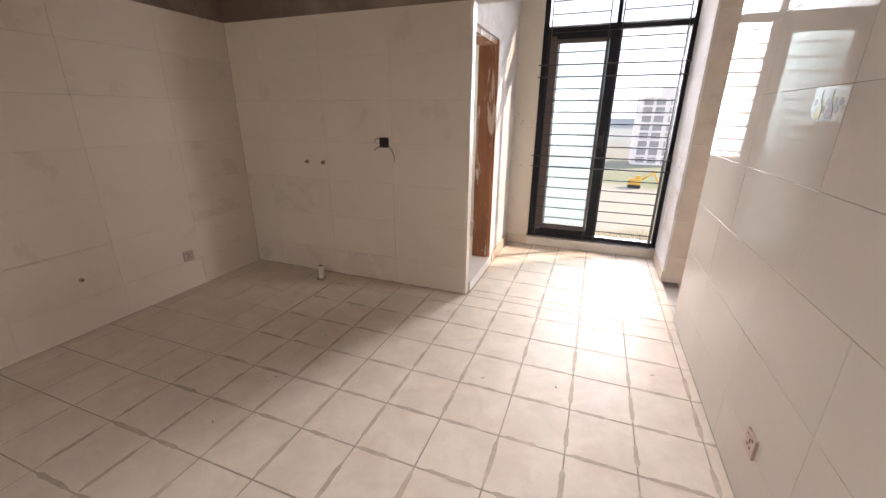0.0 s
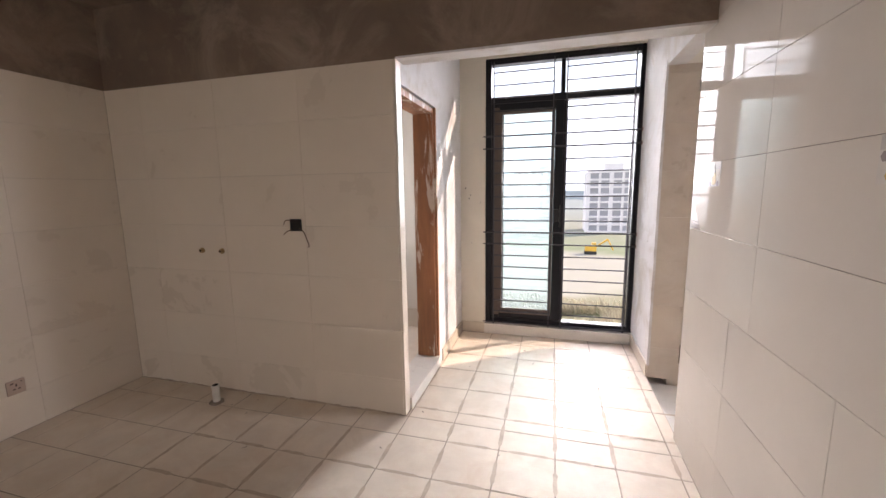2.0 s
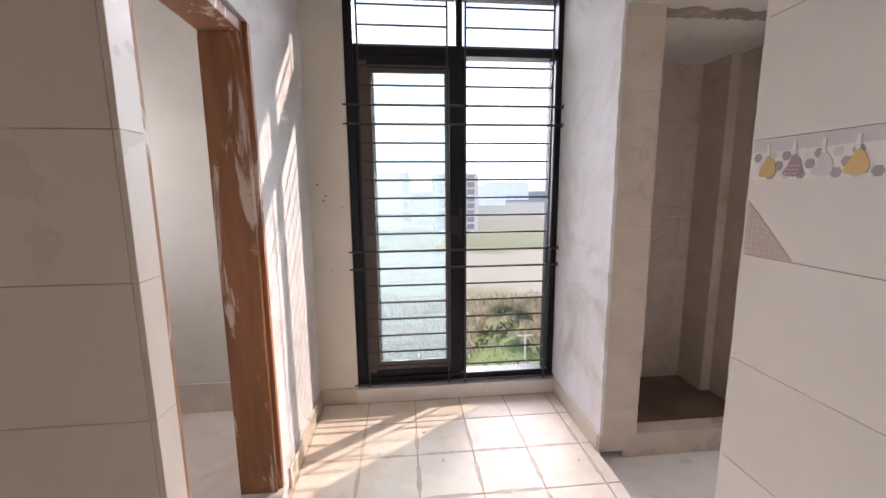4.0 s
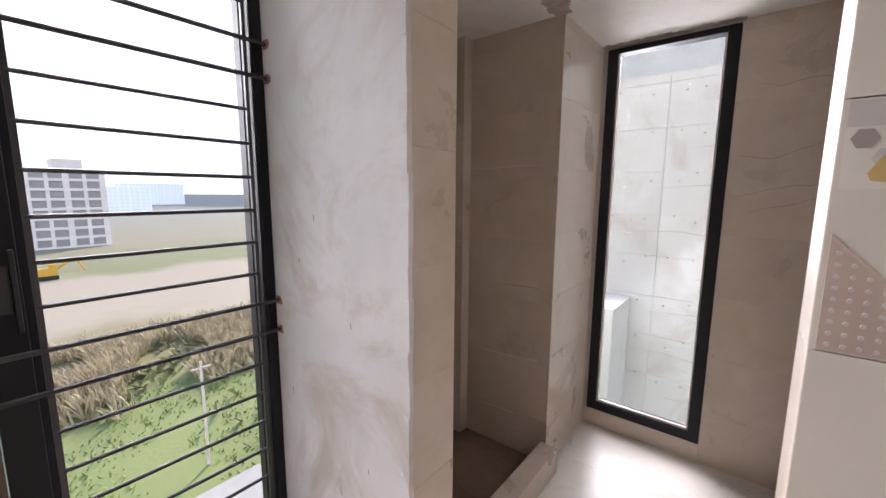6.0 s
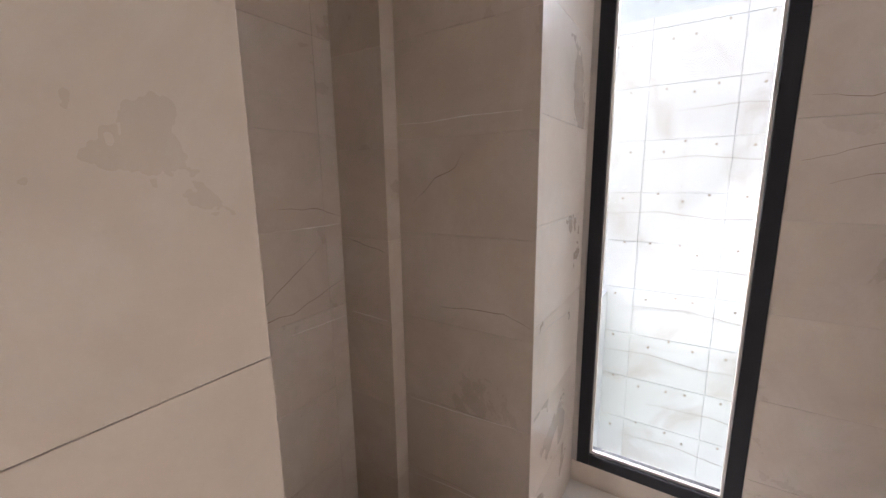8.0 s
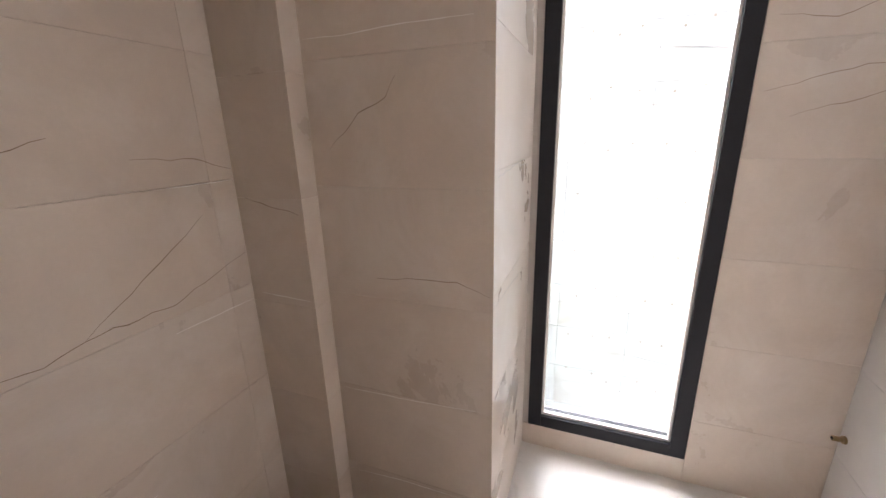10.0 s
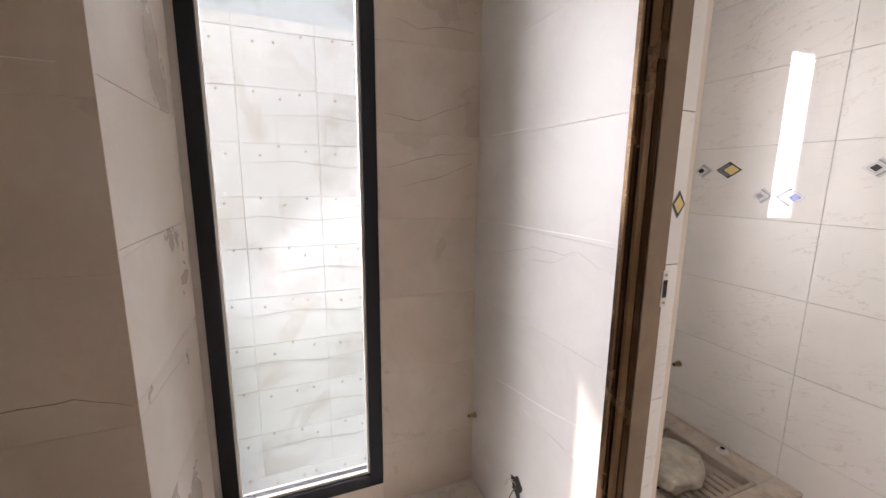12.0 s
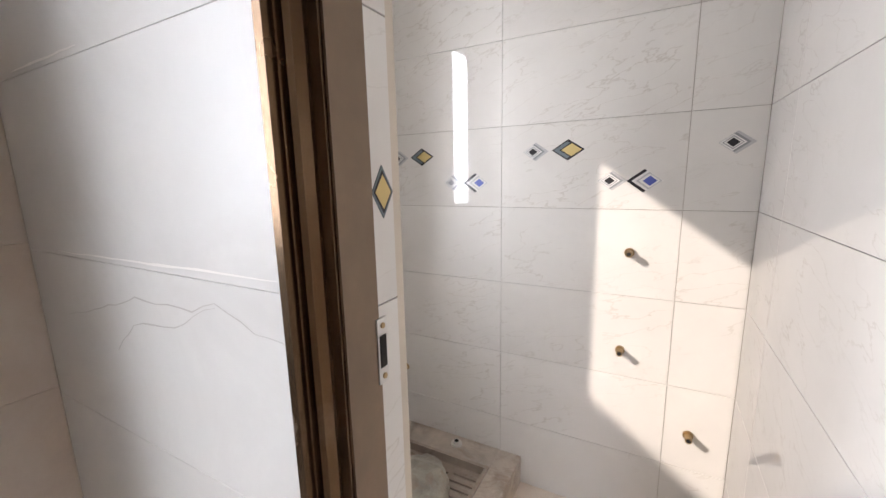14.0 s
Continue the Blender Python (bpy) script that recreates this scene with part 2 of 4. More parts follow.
def cuts(a, b, size, start):
    k = math.floor((a - start) / size)
    out = []
    while start + k * size < b - 1e-6:
        lo, hi = max(a, start + k * size), min(b, start + (k + 1) * size)
        if hi - lo > 0.015:
            out.append((lo, hi))
        k += 1
    return out


def tiling(parent, origin, u, v, us, vs, mat, gap=0.0007, thick=0.008, edge=0.0006, holes=(), jitter=0.0, name="tile"):
    """Lays single tiles: origin and unit axes u, v; the face looks along u x v. us, vs: (from, to, size, start)."""
    u, v = Vector(u), Vector(v)
    nrm = u.cross(v)
    rng = random.Random(len(TILES) + 5)
    for u0, u1 in cuts(*us):
        for v0, v1 in cuts(*vs):
            if any(u0 >= h[0] - 1e-3 and u1 <= h[1] + 1e-3 and v0 >= h[2] - 1e-3 and v1 <= h[3] + 1e-3 for h in holes):
                continue
            ob = new(name, tile_mesh(u1 - u0 - gap, v1 - v0 - gap, thick, mat, edge))
            p = Vector(origin) + u * (u0 + gap / 2) + v * (v0 + gap / 2) + nrm * rng.uniform(-jitter, jitter)
            m = Matrix.Identity(4)
            for c, axis in enumerate((u, v, nrm)):
                m.col[c][:3] = axis
            m.col[3][:3] = p
            ob.matrix_world = m
            ob.parent = parent


# ---- large structure ----
W, N, BX, EX, H, TOP = -3.17, 2.92, -0.90, 0.70, 2.75, 2.2
WIN_Y, WIN_L, WIN_R = 4.60, -0.655, 0.74
PASS_Z, PASS_C = -0.05, 2.28
NICHE_L, NICHE_R, NICHE_Y = 0.93, 1.87, 3.95
PE, PS = 2.45, 2.87
BS, BW, BE, BATH_Z = 1.42, 0.965, 2.55, -0.22
T = 0.008

floor = setting("floor", "dusty grey cement bed between cream floor tiles", "floor", GROUT, (W - 0.15, EX + 0.15, -1.55, N, -0.2, -0.0025), (BX - 0.13, EX + 0.02, N, 4.7, -0.2, -0.0025))
floor_passage = setting("floor_passage", "beige cement floor of the wash passage", "floor", SILL, (EX + 0.02, PE + 0.15, PS - 0.15, NICHE_Y + 0.9, -0.2, PASS_Z))
floor_bath = setting("floor_bathroom", "sunken dirty bathroom floor", "floor", FLOOR_TILE, (BW - 0.2, BE + 0.15, BS - 0.15, PS - 0.15, -0.4, BATH_Z))
floor_toilet = setting("floor_toilet", "dusty tiled floor beyond the wooden door frame", "floor", FLOOR_TILE, (-2.6, BX - 0.13, N + 0.13, 4.75, -0.2, 0.0))

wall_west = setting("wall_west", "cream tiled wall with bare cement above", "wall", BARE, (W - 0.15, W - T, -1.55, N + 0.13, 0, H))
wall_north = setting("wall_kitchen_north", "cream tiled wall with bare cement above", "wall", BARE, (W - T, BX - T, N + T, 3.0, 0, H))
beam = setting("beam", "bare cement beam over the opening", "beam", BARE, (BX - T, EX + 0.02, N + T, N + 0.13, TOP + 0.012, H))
beam_soffit = setting("beam_soffit", "white plastered underside of the beam", "beam", PLASTER, (BX, EX, N + T - 0.002, N + 0.132, TOP, TOP + 0.012))
# unseen wall behind the camera; its opening is added for the fill lamp
wall_south = setting("wall_south", "plain cream wall, unseen, with an added opening and backing wall", "wall", CREAM, (W - 0.15, -1.9, -1.7, -1.55, 0, H), (-0.3, EX + 0.2, -1.7, -1.55, 0, H), (-1.9, -0.3, -1.7, -1.55, 2.1, H), (-2.1, -0.1, -3.0, -2.9, 0, H))
wall_east = setting("wall_east", "polished cream tiled wall", "wall", JOINT, (EX + T, BW - T, -1.55, PS - 0.15, -0.3, H), (EX + T, 0.84, PS - 0.15, 3.09 - T, -0.3, H))
wall_toilet = setting("wall_toilet_east", "white plastered wall with a door opening", "wall", PLASTER, (BX - 0.17, BX, 3.715, WIN_Y + 0.12, 0, H), (BX - 0.17, BX, 3.0, 3.715, 2.08, H))
wall_toilet_in = setting("wall_toilet_inner", "greyish white plastered inner walls", "wall", PLASTER, (-2.6, -2.45, N + 0.13, 3.95, 0, H), (-2.6, -2.45, 4.5, WIN_Y + 0.12, 0, H), (-2.6, -2.45, 3.95, 4.5, 0, 1.1), (-2.6, -2.45, 3.95, 4.5, 2.1, H), (-2.45, BX - 0.17, 3.0, 3.01, 0, H))
wall_window = setting("wall_north", "cream painted wall round the balcony window", "wall", CREAM, (-2.6, WIN_L, WIN_Y - 0.05, WIN_Y + 0.12, 0, H), (WIN_L, WIN_R, WIN_Y - 0.05, WIN_Y + 0.12, 2.66, H))
pier = setting("wall_pier", "white plastered pier with scuffed patches", "wall", PLASTER, (0.72, NICHE_L - T, 3.875 + T, WIN_Y + 0.1, 0, H), (NICHE_L - 0.1, NICHE_L - T, WIN_Y + 0.1, 4.9, -0.2, H))
niche_back = setting("wall_niche_back", "beige tiled back wall of a niche", "wall", JOINT_LIGHT, (NICHE_L, NICHE_R, 4.72 + T, 4.9, -0.2, H))
niche_block = setting("wall_niche_east", "beige tiled block beside a niche", "wall", JOINT_LIGHT, (NICHE_R + T, PE + 0.15, NICHE_Y + T, 4.9, -0.2, H))
niche_column = setting("niche_column", "narrow tiled pipe casing in the niche corner", "column", JOINT_LIGHT, (1.80 + T, NICHE_R + T, 4.48 + T, 4.72 + T, -0.2, PASS_C))
curb = setting("niche_curb", "low tiled curb in front of the niche", "curb", STONE_TILE, (NICHE_L - 0.07, NICHE_R, 3.875 + T, NICHE_Y + 0.03, -0.2, 0.09))
niche_floor = setting("floor_niche", "dark brown cement floor of the niche", "floor", BARE, (NICHE_L, NICHE_R, NICHE_Y + 0.03, 4.73, -0.1, -0.03))
wall_passage = setting("wall_passage_east", "beige veined tiled wall beside a tall window", "wall", JOINT_LIGHT, (PE + T, PE + 0.15, PS - 0.15, 3.304, -0.2, H), (PE + T, PE + 0.15, 3.285, NICHE_Y + T, -0.2, 0.058), (PE + T, PE + 0.15, 3.926, NICHE_Y + T, 0.058, H), (PE + T, PE + 0.15, 3.295, 3.926, PASS_C - 0.014, H))
wall_bath_north = setting("wall_bathroom_north", "pale stone tiled wall with a bathroom doorway", "wall", PALE_JOINT, (1.645, PE + 0.15, PS - 0.15 + T, PS - T, -0.3, H), (0.84, 1.645, PS - 0.15 + T, PS - T, 2.12, H), (0.84, 0.86, PS - 0.15 + T, PS - T, -0.3, 2.12))
wall_bath_south = setting("wall_bathroom_south", "white marble-look tiled bathroom wall", "wall", JOINT, (BW - 0.2, BE + 0.15, BS - 0.15, BS - T, -0.4, H))
BWY0, BWY1, BWZ0, BWZ1 = 2.18, 2.66, 1.06, 2.27
wall_bath_east = setting("wall_bathroom_east", "white tiled bathroom wall with a narrow window", "wall", JOINT, (BE + T, BE + 0.12, BS - T, BWY0, -0.4, H), (BE + T, BE + 0.12, BWY1, PS - 0.15, -0.4, H), (BE + T, BE + 0.12, BWY0, BWY1, -0.4, BWZ0), (BE + T, BE + 0.12, BWY0, BWY1, BWZ1, H))
lintel = setting("wall_lintel", "white plastered lintel over the passage opening", "wall", PLASTER, (0.72, 0.84, 3.09 - T, 3.875 + T, PASS_C, H))
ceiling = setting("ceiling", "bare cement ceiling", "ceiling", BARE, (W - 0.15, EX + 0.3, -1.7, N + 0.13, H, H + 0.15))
ceiling_hall = setting("ceiling_hall", "white plastered ceiling", "ceiling", CEILING, (-2.6, 0.72, N + 0.13, WIN_Y + 0.12, H, H + 0.15))
ceiling_passage = setting("ceiling_passage", "rough white plastered low ceiling", "ceiling", CEILING, (0.84, PE + T, PS, 4.73, PASS_C, PASS_C + 0.1), (0.72, 0.84, 3.875 + T, 3.876 + T, PASS_C, PASS_C + 0.1))
ceiling_bath = setting("ceiling_bathroom", "white bathroom ceiling", "ceiling", CEILING, (BW - 0.2, BE + 0.15, BS - 0.15, PS - 0.15, 2.5, 2.6))
roof = setting("roof_slab", "concrete roof slab", "roof", BARE, (EX + 0.1, PE + 0.15, BS - 0.2, 4.95, H, H + 0.15))

# ---- balcony window with its grille ----


def frame_ring(bm, x0, x1, z0, z1, y0, y1, w, bevel=0.004):
    box(bm, x0, x0 + w, y0, y1, z0, z1, bevel)
    box(bm, x1 - w, x1, y0, y1, z0, z1, bevel)
    box(bm, x0 + w, x1 - w, y0 + 0.001, y1 - 0.001, z0, z0 + w, bevel)
    box(bm, x0 + w, x1 - w, y0 + 0.001, y1 - 0.001, z1 - w, z1, bevel)
    return bm


window_1 = thing("window_1", (0, WIN_Y, 0.1), "tall dark aluminium sliding window, one leaf slid open", "window", "structure")


def under(parent):
    """Parts are modelled in world metres; this keeps them there."""
    for ob in parent.children:
        ob.matrix_parent_inverse = Matrix.Translation(parent.location).inverted()


bm = bmesh.new()
frame_ring(bm, WIN_L, WIN_R, 0.10, 2.66, WIN_Y - 0.02, WIN_Y + 0.08, 0.055)
box(bm, WIN_L + 0.055, WIN_R - 0.055, WIN_Y - 0.018, WIN_Y + 0.078, 2.255, 2.315, 0.004)
part("window_frame", bm, ALU, window_1)
bm = bmesh.new()
frame_ring(bm, -0.60, 0.065, 0.155, 2.255, WIN_Y - 0.005, WIN_Y + 0.03, 0.075)
part("sash", bm, ALU, window_1, "closed left leaf of dark aluminium")
bm = bmesh.new()
frame_ring(bm, -0.53, -0.012, 0.228, 2.185, WIN_Y + 0.002, WIN_Y + 0.024, 0.03, 0.002)
part("glazing_edge", bm, ALU_INNER, window_1)
# brown strip laid on the sash: its sunlit inner face put in as colour
bm = box(bmesh.new(), -0.574, -0.523, WIN_Y - 0.009, WIN_Y - 0.004, 0.185, 2.22, 0.001)
box(bm, -0.523, -0.012, WIN_Y - 0.009, WIN_Y - 0.004, 0.205, 0.228, 0.001)
part("glazing_edge", bm, ALU_INNER, window_1, "brown strip painting the sunlit inner edge of the closed leaf")
bm = bmesh.new()
frame_ring(bm, -0.56, 0.10, 0.155, 2.255, WIN_Y + 0.036, WIN_Y + 0.07, 0.075)
part("sash", bm, ALU, window_1, "slid-open leaf of dark aluminium")
for x in (0.645, 0.662, 0.679):
    part("track_rib", box(bmesh.new(), x, x + 0.005, WIN_Y - 0.012, WIN_Y + 0.03, 0.155, 2.255), ALU, window_1)
p = part("pane", box(bmesh.new(), -0.525, -0.01, WIN_Y + 0.010, WIN_Y + 0.016, 0.23, 2.18), GLASS_TINT, window_1, "greenish dusty glass")
p.visible_shadow = False
p = part("pane", box(bmesh.new(), -0.485, 0.03, WIN_Y + 0.050, WIN_Y + 0.055, 0.23, 2.18), GLASS_TINT, window_1, "greenish dusty glass")
p.visible_shadow = False
for x0, x1 in ((WIN_L + 0.055, 0.03), (0.07, WIN_R - 0.055)):
    p = part("pane", box(bmesh.new(), x0, x1, WIN_Y + 0.02, WIN_Y + 0.026, 2.315, 2.605), GLASS_CLEAR, window_1)
    p.visible_shadow = False
part("mullion", box(bmesh.new(), 0.03, 0.07, WIN_Y - 0.016, WIN_Y + 0.07, 2.315, 2.605, 0.004), ALU, window_1)
bm = box(bmesh.new(), -0.005, 0.045, WIN_Y - 0.022, WIN_Y - 0.005, 1.14, 1.26, 0.004)
box(bm, 0.048, 0.058, WIN_Y - 0.03, WIN_Y - 0.005, 1.09, 1.30, 0.003)
part("latch", bm, BLACK, window_1, "black plastic latch")
under(window_1)

window_grille = thing("window_grille", (0, WIN_Y - 0.04, 0.1), "dark painted steel safety grille in front of the window", "grille")
GY = WIN_Y - 0.045
for xs in ((-0.572, -0.03), (0.085, 0.645)):
    for x in xs:
        part("upright_bar", box(bmesh.new(), x - 0.006, x + 0.006, GY - 0.004, GY + 0.004, 0.09, 2.62), BAR, window_grille)
    z = 0.235
    row = 0
    while z < 2.6:
        if row not in (6, 7, 14, 15):
            part("cross_bar", rod(bmesh.new(), (xs[0], GY, z), (xs[1], GY, z), 0.0062, 8), BAR, window_grille)
        z += 0.1145
        row += 1
for z in (0.118, 0.235 + 6 * 0.1145, 0.235 + 7 * 0.1145, 0.235 + 14 * 0.1145, 0.235 + 15 * 0.1145):
    part("long_bar", rod(bmesh.new(), (WIN_L - 0.02, GY, z), (WIN_R + 0.005, GY, z), 0.0075, 8), BAR, window_grille)
under(window_grille)

window_sill = setting("window_sill", "white marble window sill", "sill", SILL, (WIN_L - 0.005, 0.72, WIN_Y - 0.075, WIN_Y + 0.12, 0, 0.10), bevel=0.003)

# ---- tall fixed window of the passage ----
window_2 = thing("window_2", (PE, 3.61, 0.0), "tall narrow dark-framed fixed window", "window", "structure")
EY0, EY1, EZ0, EZ1 = 3.305, 3.925, 0.06, 2.265
for y0, y1, z0, z1 in ((EY0, EY0 + 0.055, EZ0, EZ1), (EY1 - 0.055, EY1, EZ0, EZ1), (EY0 + 0.055, EY1 - 0.055, EZ0, EZ0 + 0.055), (EY0 + 0.055, EY1 - 0.055, EZ1 - 0.03, EZ1)):
    part("window_frame", box(bmesh.new(), PE - 0.004, PE + 0.07, y0, y1, z0, z1, 0.003), ALU, window_2)
p = part("pane", box(bmesh.new(), PE + 0.03, PE + 0.036, EY0 + 0.05, EY1 - 0.05, EZ0 + 0.05, EZ1 - 0.03), GLASS_CLEAR, window_2)
p.visible_shadow = False
bm = bmesh.new()
for y0, y1, z0, z1 in ((EY0 + 0.055, EY0 + 0.065, EZ0 + 0.055, EZ1 - 0.03), (EY1 - 0.065, EY1 - 0.055, EZ0 + 0.055, EZ1 - 0.03), (EY0 + 0.065, EY1 - 0.065, EZ0 + 0.055, EZ0 + 0.067)):
    box(bm, PE + 0.012, PE + 0.028, y0, y1, z0, z1)
part("glazing_bead", bm, PVC, window_2)
under(window_2)

# ---- tiles, skirting and small structure ----
Z = (0, 0, 1)
ROW = 0.33
tiling(wall_west, (W, 0, 0), (0, 1, 0), Z, (-1.55, N, 0.645, 0.355), (0, TOP, ROW, 0.245), WALL_TILE, gap=0.0012)
tiling(wall_north, (0, N, 0), (1, 0, 0), Z, (W, BX, 0.645, -1.56), (0, TOP, ROW, 0.245), WALL_TILE, gap=0.0012)
tiling(wall_north, (BX, 0, 0), (0, 1, 0), Z, (N, 3.0, 0.645, N), (0, TOP, ROW, 0.245), WALL_TILE, gap=0.0012)
tiling(wall_east, (EX, 0, 0), (0, -1, 0), Z, (-3.09, 1.55, 0.645, -1.238), (0, 0.905, ROW, 0.245), GLOSS_TILE, gap=0.0018)
tiling(wall_east, (EX, 0, 0), (0, -1, 0), Z, (-3.09, 1.55, 0.7275, -3.09), (0.905, H, ROW, 0.245), GLOSS_TILE, gap=0.0018)
tiling(wall_east, (0, 3.09, 0), (-1, 0, 0), Z, (-0.84, -EX, 0.645, -0.84), (-0.05, PASS_C, ROW, 0.245), WALL_TILE)
tiling(pier, (0, 3.875, 0), (1, 0, 0), Z, (0.72, NICHE_L, 0.645, 0.5), (0, PASS_C, ROW, 0.245), STONE_TILE)
tiling(pier, (NICHE_L, 0, 0), (0, 1, 0), Z, (3.885, 4.72, 0.645, 3.2), (-0.05, PASS_C, ROW, 0.245), STONE_TILE)
tiling(niche_back, (0, 4.72, 0), (1, 0, 0), Z, (NICHE_L, NICHE_R, 0.645, 1.075), (-0.05, PASS_C, ROW, 0.235), STONE_TILE)
tiling(niche_block, (NICHE_R, 0, 0), (0, -1, 0), Z, (-4.48, -NICHE_Y, 0.645, -4.48), (-0.05, PASS_C, ROW, 0.21), STONE_TILE)
tiling(niche_block, (0, NICHE_Y, 0), (1, 0, 0), Z, (NICHE_R, PE, 0.645, NICHE_R), (-0.05, PASS_C, ROW, 0.255), STONE_TILE)
tiling(niche_column, (0, 4.48, 0), (1, 0, 0), Z, (1.80, NICHE_R + T, 0.645, 1.80), (-0.05, PASS_C, ROW, 0.18), STONE_TILE)
tiling(niche_column, (1.80, 0, 0), (0, -1, 0), Z, (-4.72, -4.48, 0.645, -4.72), (-0.05, PASS_C, ROW, 0.18), STONE_TILE)
tiling(wall_passage, (PE, 0, 0), (0, -1, 0), Z, (-3.304, -PS, 0.645, -3.304), (-0.05, PASS_C, ROW, 0.245), STONE_TILE)
tiling(wall_passage, (PE, 0, 0), (0, -1, 0), Z, (-NICHE_Y, -3.304, 0.7, -NICHE_Y), (-0.05, 0.058, ROW, 0.245), STONE_TILE)
PALE_STONE = material("pale_stone_tile", (0.65, 0.635, 0.61), 0.34, vary=0.03, scale=4.0, grain=60.0, bump=0.05, per_piece=True, specular=0.18, stain=(0.56, 0.54, 0.52), stain_at=0.66, stain_soft=0.2)
VEIN = plain("grey_tile_vein", (0.46, 0.43, 0.40), 0.35)
tiling(wall_bath_north, (0, PS, 0), (-1, 0, 0), Z, (-PE, -1.645, 0.9, -PE), (-0.05, PASS_C, ROW, 0.23), PALE_STONE)
VEIN_DARK = plain("brown_tile_vein", (0.24, 0.165, 0.11), 0.35)
VEIN_WHITE = plain("white_tile_vein", (0.80, 0.77, 0.73), 0.35)


def vein(parent, plane, face, out, line, mat, width=0.0012, seed=1):
    """A wandering vein printed on a tiled wall, thinning to its ends; out is the side it faces."""
    r = random.Random(seed)
    pts = []
    for (u0, v0), (u1, v1) in zip(line, line[1:]):
        steps = max(2, round(math.hypot(u1 - u0, v1 - v0) / 0.03))
        for k in range(steps):
            pts.append((u0 + (u1 - u0) * k / steps, v0 + (v1 - v0) * k / steps + (r.uniform(-0.004, 0.004) if mat is not VEIN_WHITE else r.uniform(-0.001, 0.001))))
    pts.append(line[-1])
    n = len(pts) - 1
    wide = [width * (0.25 + 0.75 * math.sin(math.pi * min(max(k / n, 0.04), 0.96))) * r.uniform(0.6, 1.2) for k in range(n + 1)]
    up = [(u, v + w) for (u, v), w in zip(pts, wide)]
    down = [(u, v - w) for (u, v), w in zip(pts, wide)]
    part("printed_vein", prism(bmesh.new(), up + down[::-1], plane, face - out * 0.002, face + out * 0.0005), mat, parent)


for k, (line, mat) in enumerate((
        (((2.31, 1.095), (2.07, 1.155), (2.03, 1.166), (1.867, 1.17), (1.81, 1.185), (1.73, 1.16), (1.655, 1.15)), VEIN),
        (((1.81, 1.185), (1.92, 1.135), (2.05, 1.12), (2.12, 1.06)), VEIN), (((2.298, 1.227), (1.668, 1.235)), VEIN_WHITE), (((2.353, 1.56), (2.08, 1.562)), VEIN_WHITE), (((2.28, 0.575), (1.95, 0.63), (1.66, 0.69)), VEIN_WHITE))):
    vein(wall_bath_north, "y", PS, 1, line, mat, 0.0011 if mat is VEIN else 0.002, k)
for k, line in enumerate((((3.277, 1.431), (3.2, 1.45), (3.05, 1.49), (2.90, 1.492)), ((3.273, 1.636), (3.138, 1.614), (3.02, 1.66), (2.91, 1.705)), ((3.225, 1.974), (3.14, 1.95), (3.046, 1.968), (2.9, 1.963)), ((3.2, 1.36), (3.05, 1.40), (2.9, 1.457)))):
    vein(wall_passage, "x", PE, -1, line, VEIN_DARK, 0.0011, k + 10)
for k, (line, mat) in enumerate((
        (((1.10, 0.946), (1.28, 0.905), (1.355, 0.929), (1.554, 0.927), (1.795, 1.0)), VEIN_DARK), (((1.355, 0.929), (1.52, 1.03), (1.68, 1.14)), VEIN_DARK), (((1.186, 1.262), (1.251, 1.294), (1.311, 1.324), (1.392, 1.348)), VEIN_DARK),
        (((1.53, 1.294), (1.687, 1.291), (1.795, 1.255)), VEIN_DARK), (((0.979, 0.713), (1.075, 0.757), (1.098, 0.833)), VEIN_DARK), (((1.566, 1.222), (1.795, 1.2225)), VEIN_WHITE), (((1.136, 0.47), (1.4, 0.455)), VEIN_WHITE), (((1.541, 0.849), (1.795, 0.845)), VEIN_WHITE))):
    vein(niche_back, "y", 4.72, -1, line, mat, 0.0013, k + 20)
for k, (line, mat) in enumerate((
        (((4.417, 1.305), (4.319, 1.39), (4.234, 1.43), (4.205, 1.477)), VEIN_DARK), (((4.3, 0.934), (4.168, 0.943), (4.053, 0.947), (3.961, 0.915)), VEIN_DARK), (((4.455, 0.525), (4.254, 0.53), (4.0, 0.545)), VEIN_WHITE),
        (((4.44, 0.18), (4.25, 0.195), (4.05, 0.195)), VEIN_WHITE), (((4.469, 1.583), (4.346, 1.581), (4.227, 1.588), (4.001, 1.588)), VEIN_WHITE))):
    vein(niche_block, "x", NICHE_R, -1, line, mat, 0.0013, k + 40)
vein(niche_column, "x", 1.80, -1, ((4.687, 1.17), (4.6, 1.148), (4.498, 1.126)), VEIN_DARK, 0.0013, 50)
vein(niche_column, "x", 1.80, -1, ((4.68, 0.869), (4.49, 0.861)), VEIN_WHITE, 0.0013, 51)
for k, line in enumerate((((1.9, 1.228), (2.15, 1.24), (2.43, 1.221)), ((1.88, 0.88), (2.1, 0.87), (2.39, 0.835)))):
    vein(niche_block, "y", NICHE_Y, -1, line, VEIN, 0.0009, k + 60)
tiling(wall_bath_south, (0, BS, 0), (-1, 0, 0), Z, (-BE, -BW, 0.729, -1.924), (BATH_Z, 2.5, 0.3625, 0.12), BATH_TILE, gap=0.0018)
tiling(wall_east, (BW, 0, 0), (0, 1, 0), Z, (BS, PS - 0.15, 0.729, 0.99), (BATH_Z, 2.5, 0.3625, 0.12), BATH_TILE, gap=0.0018)
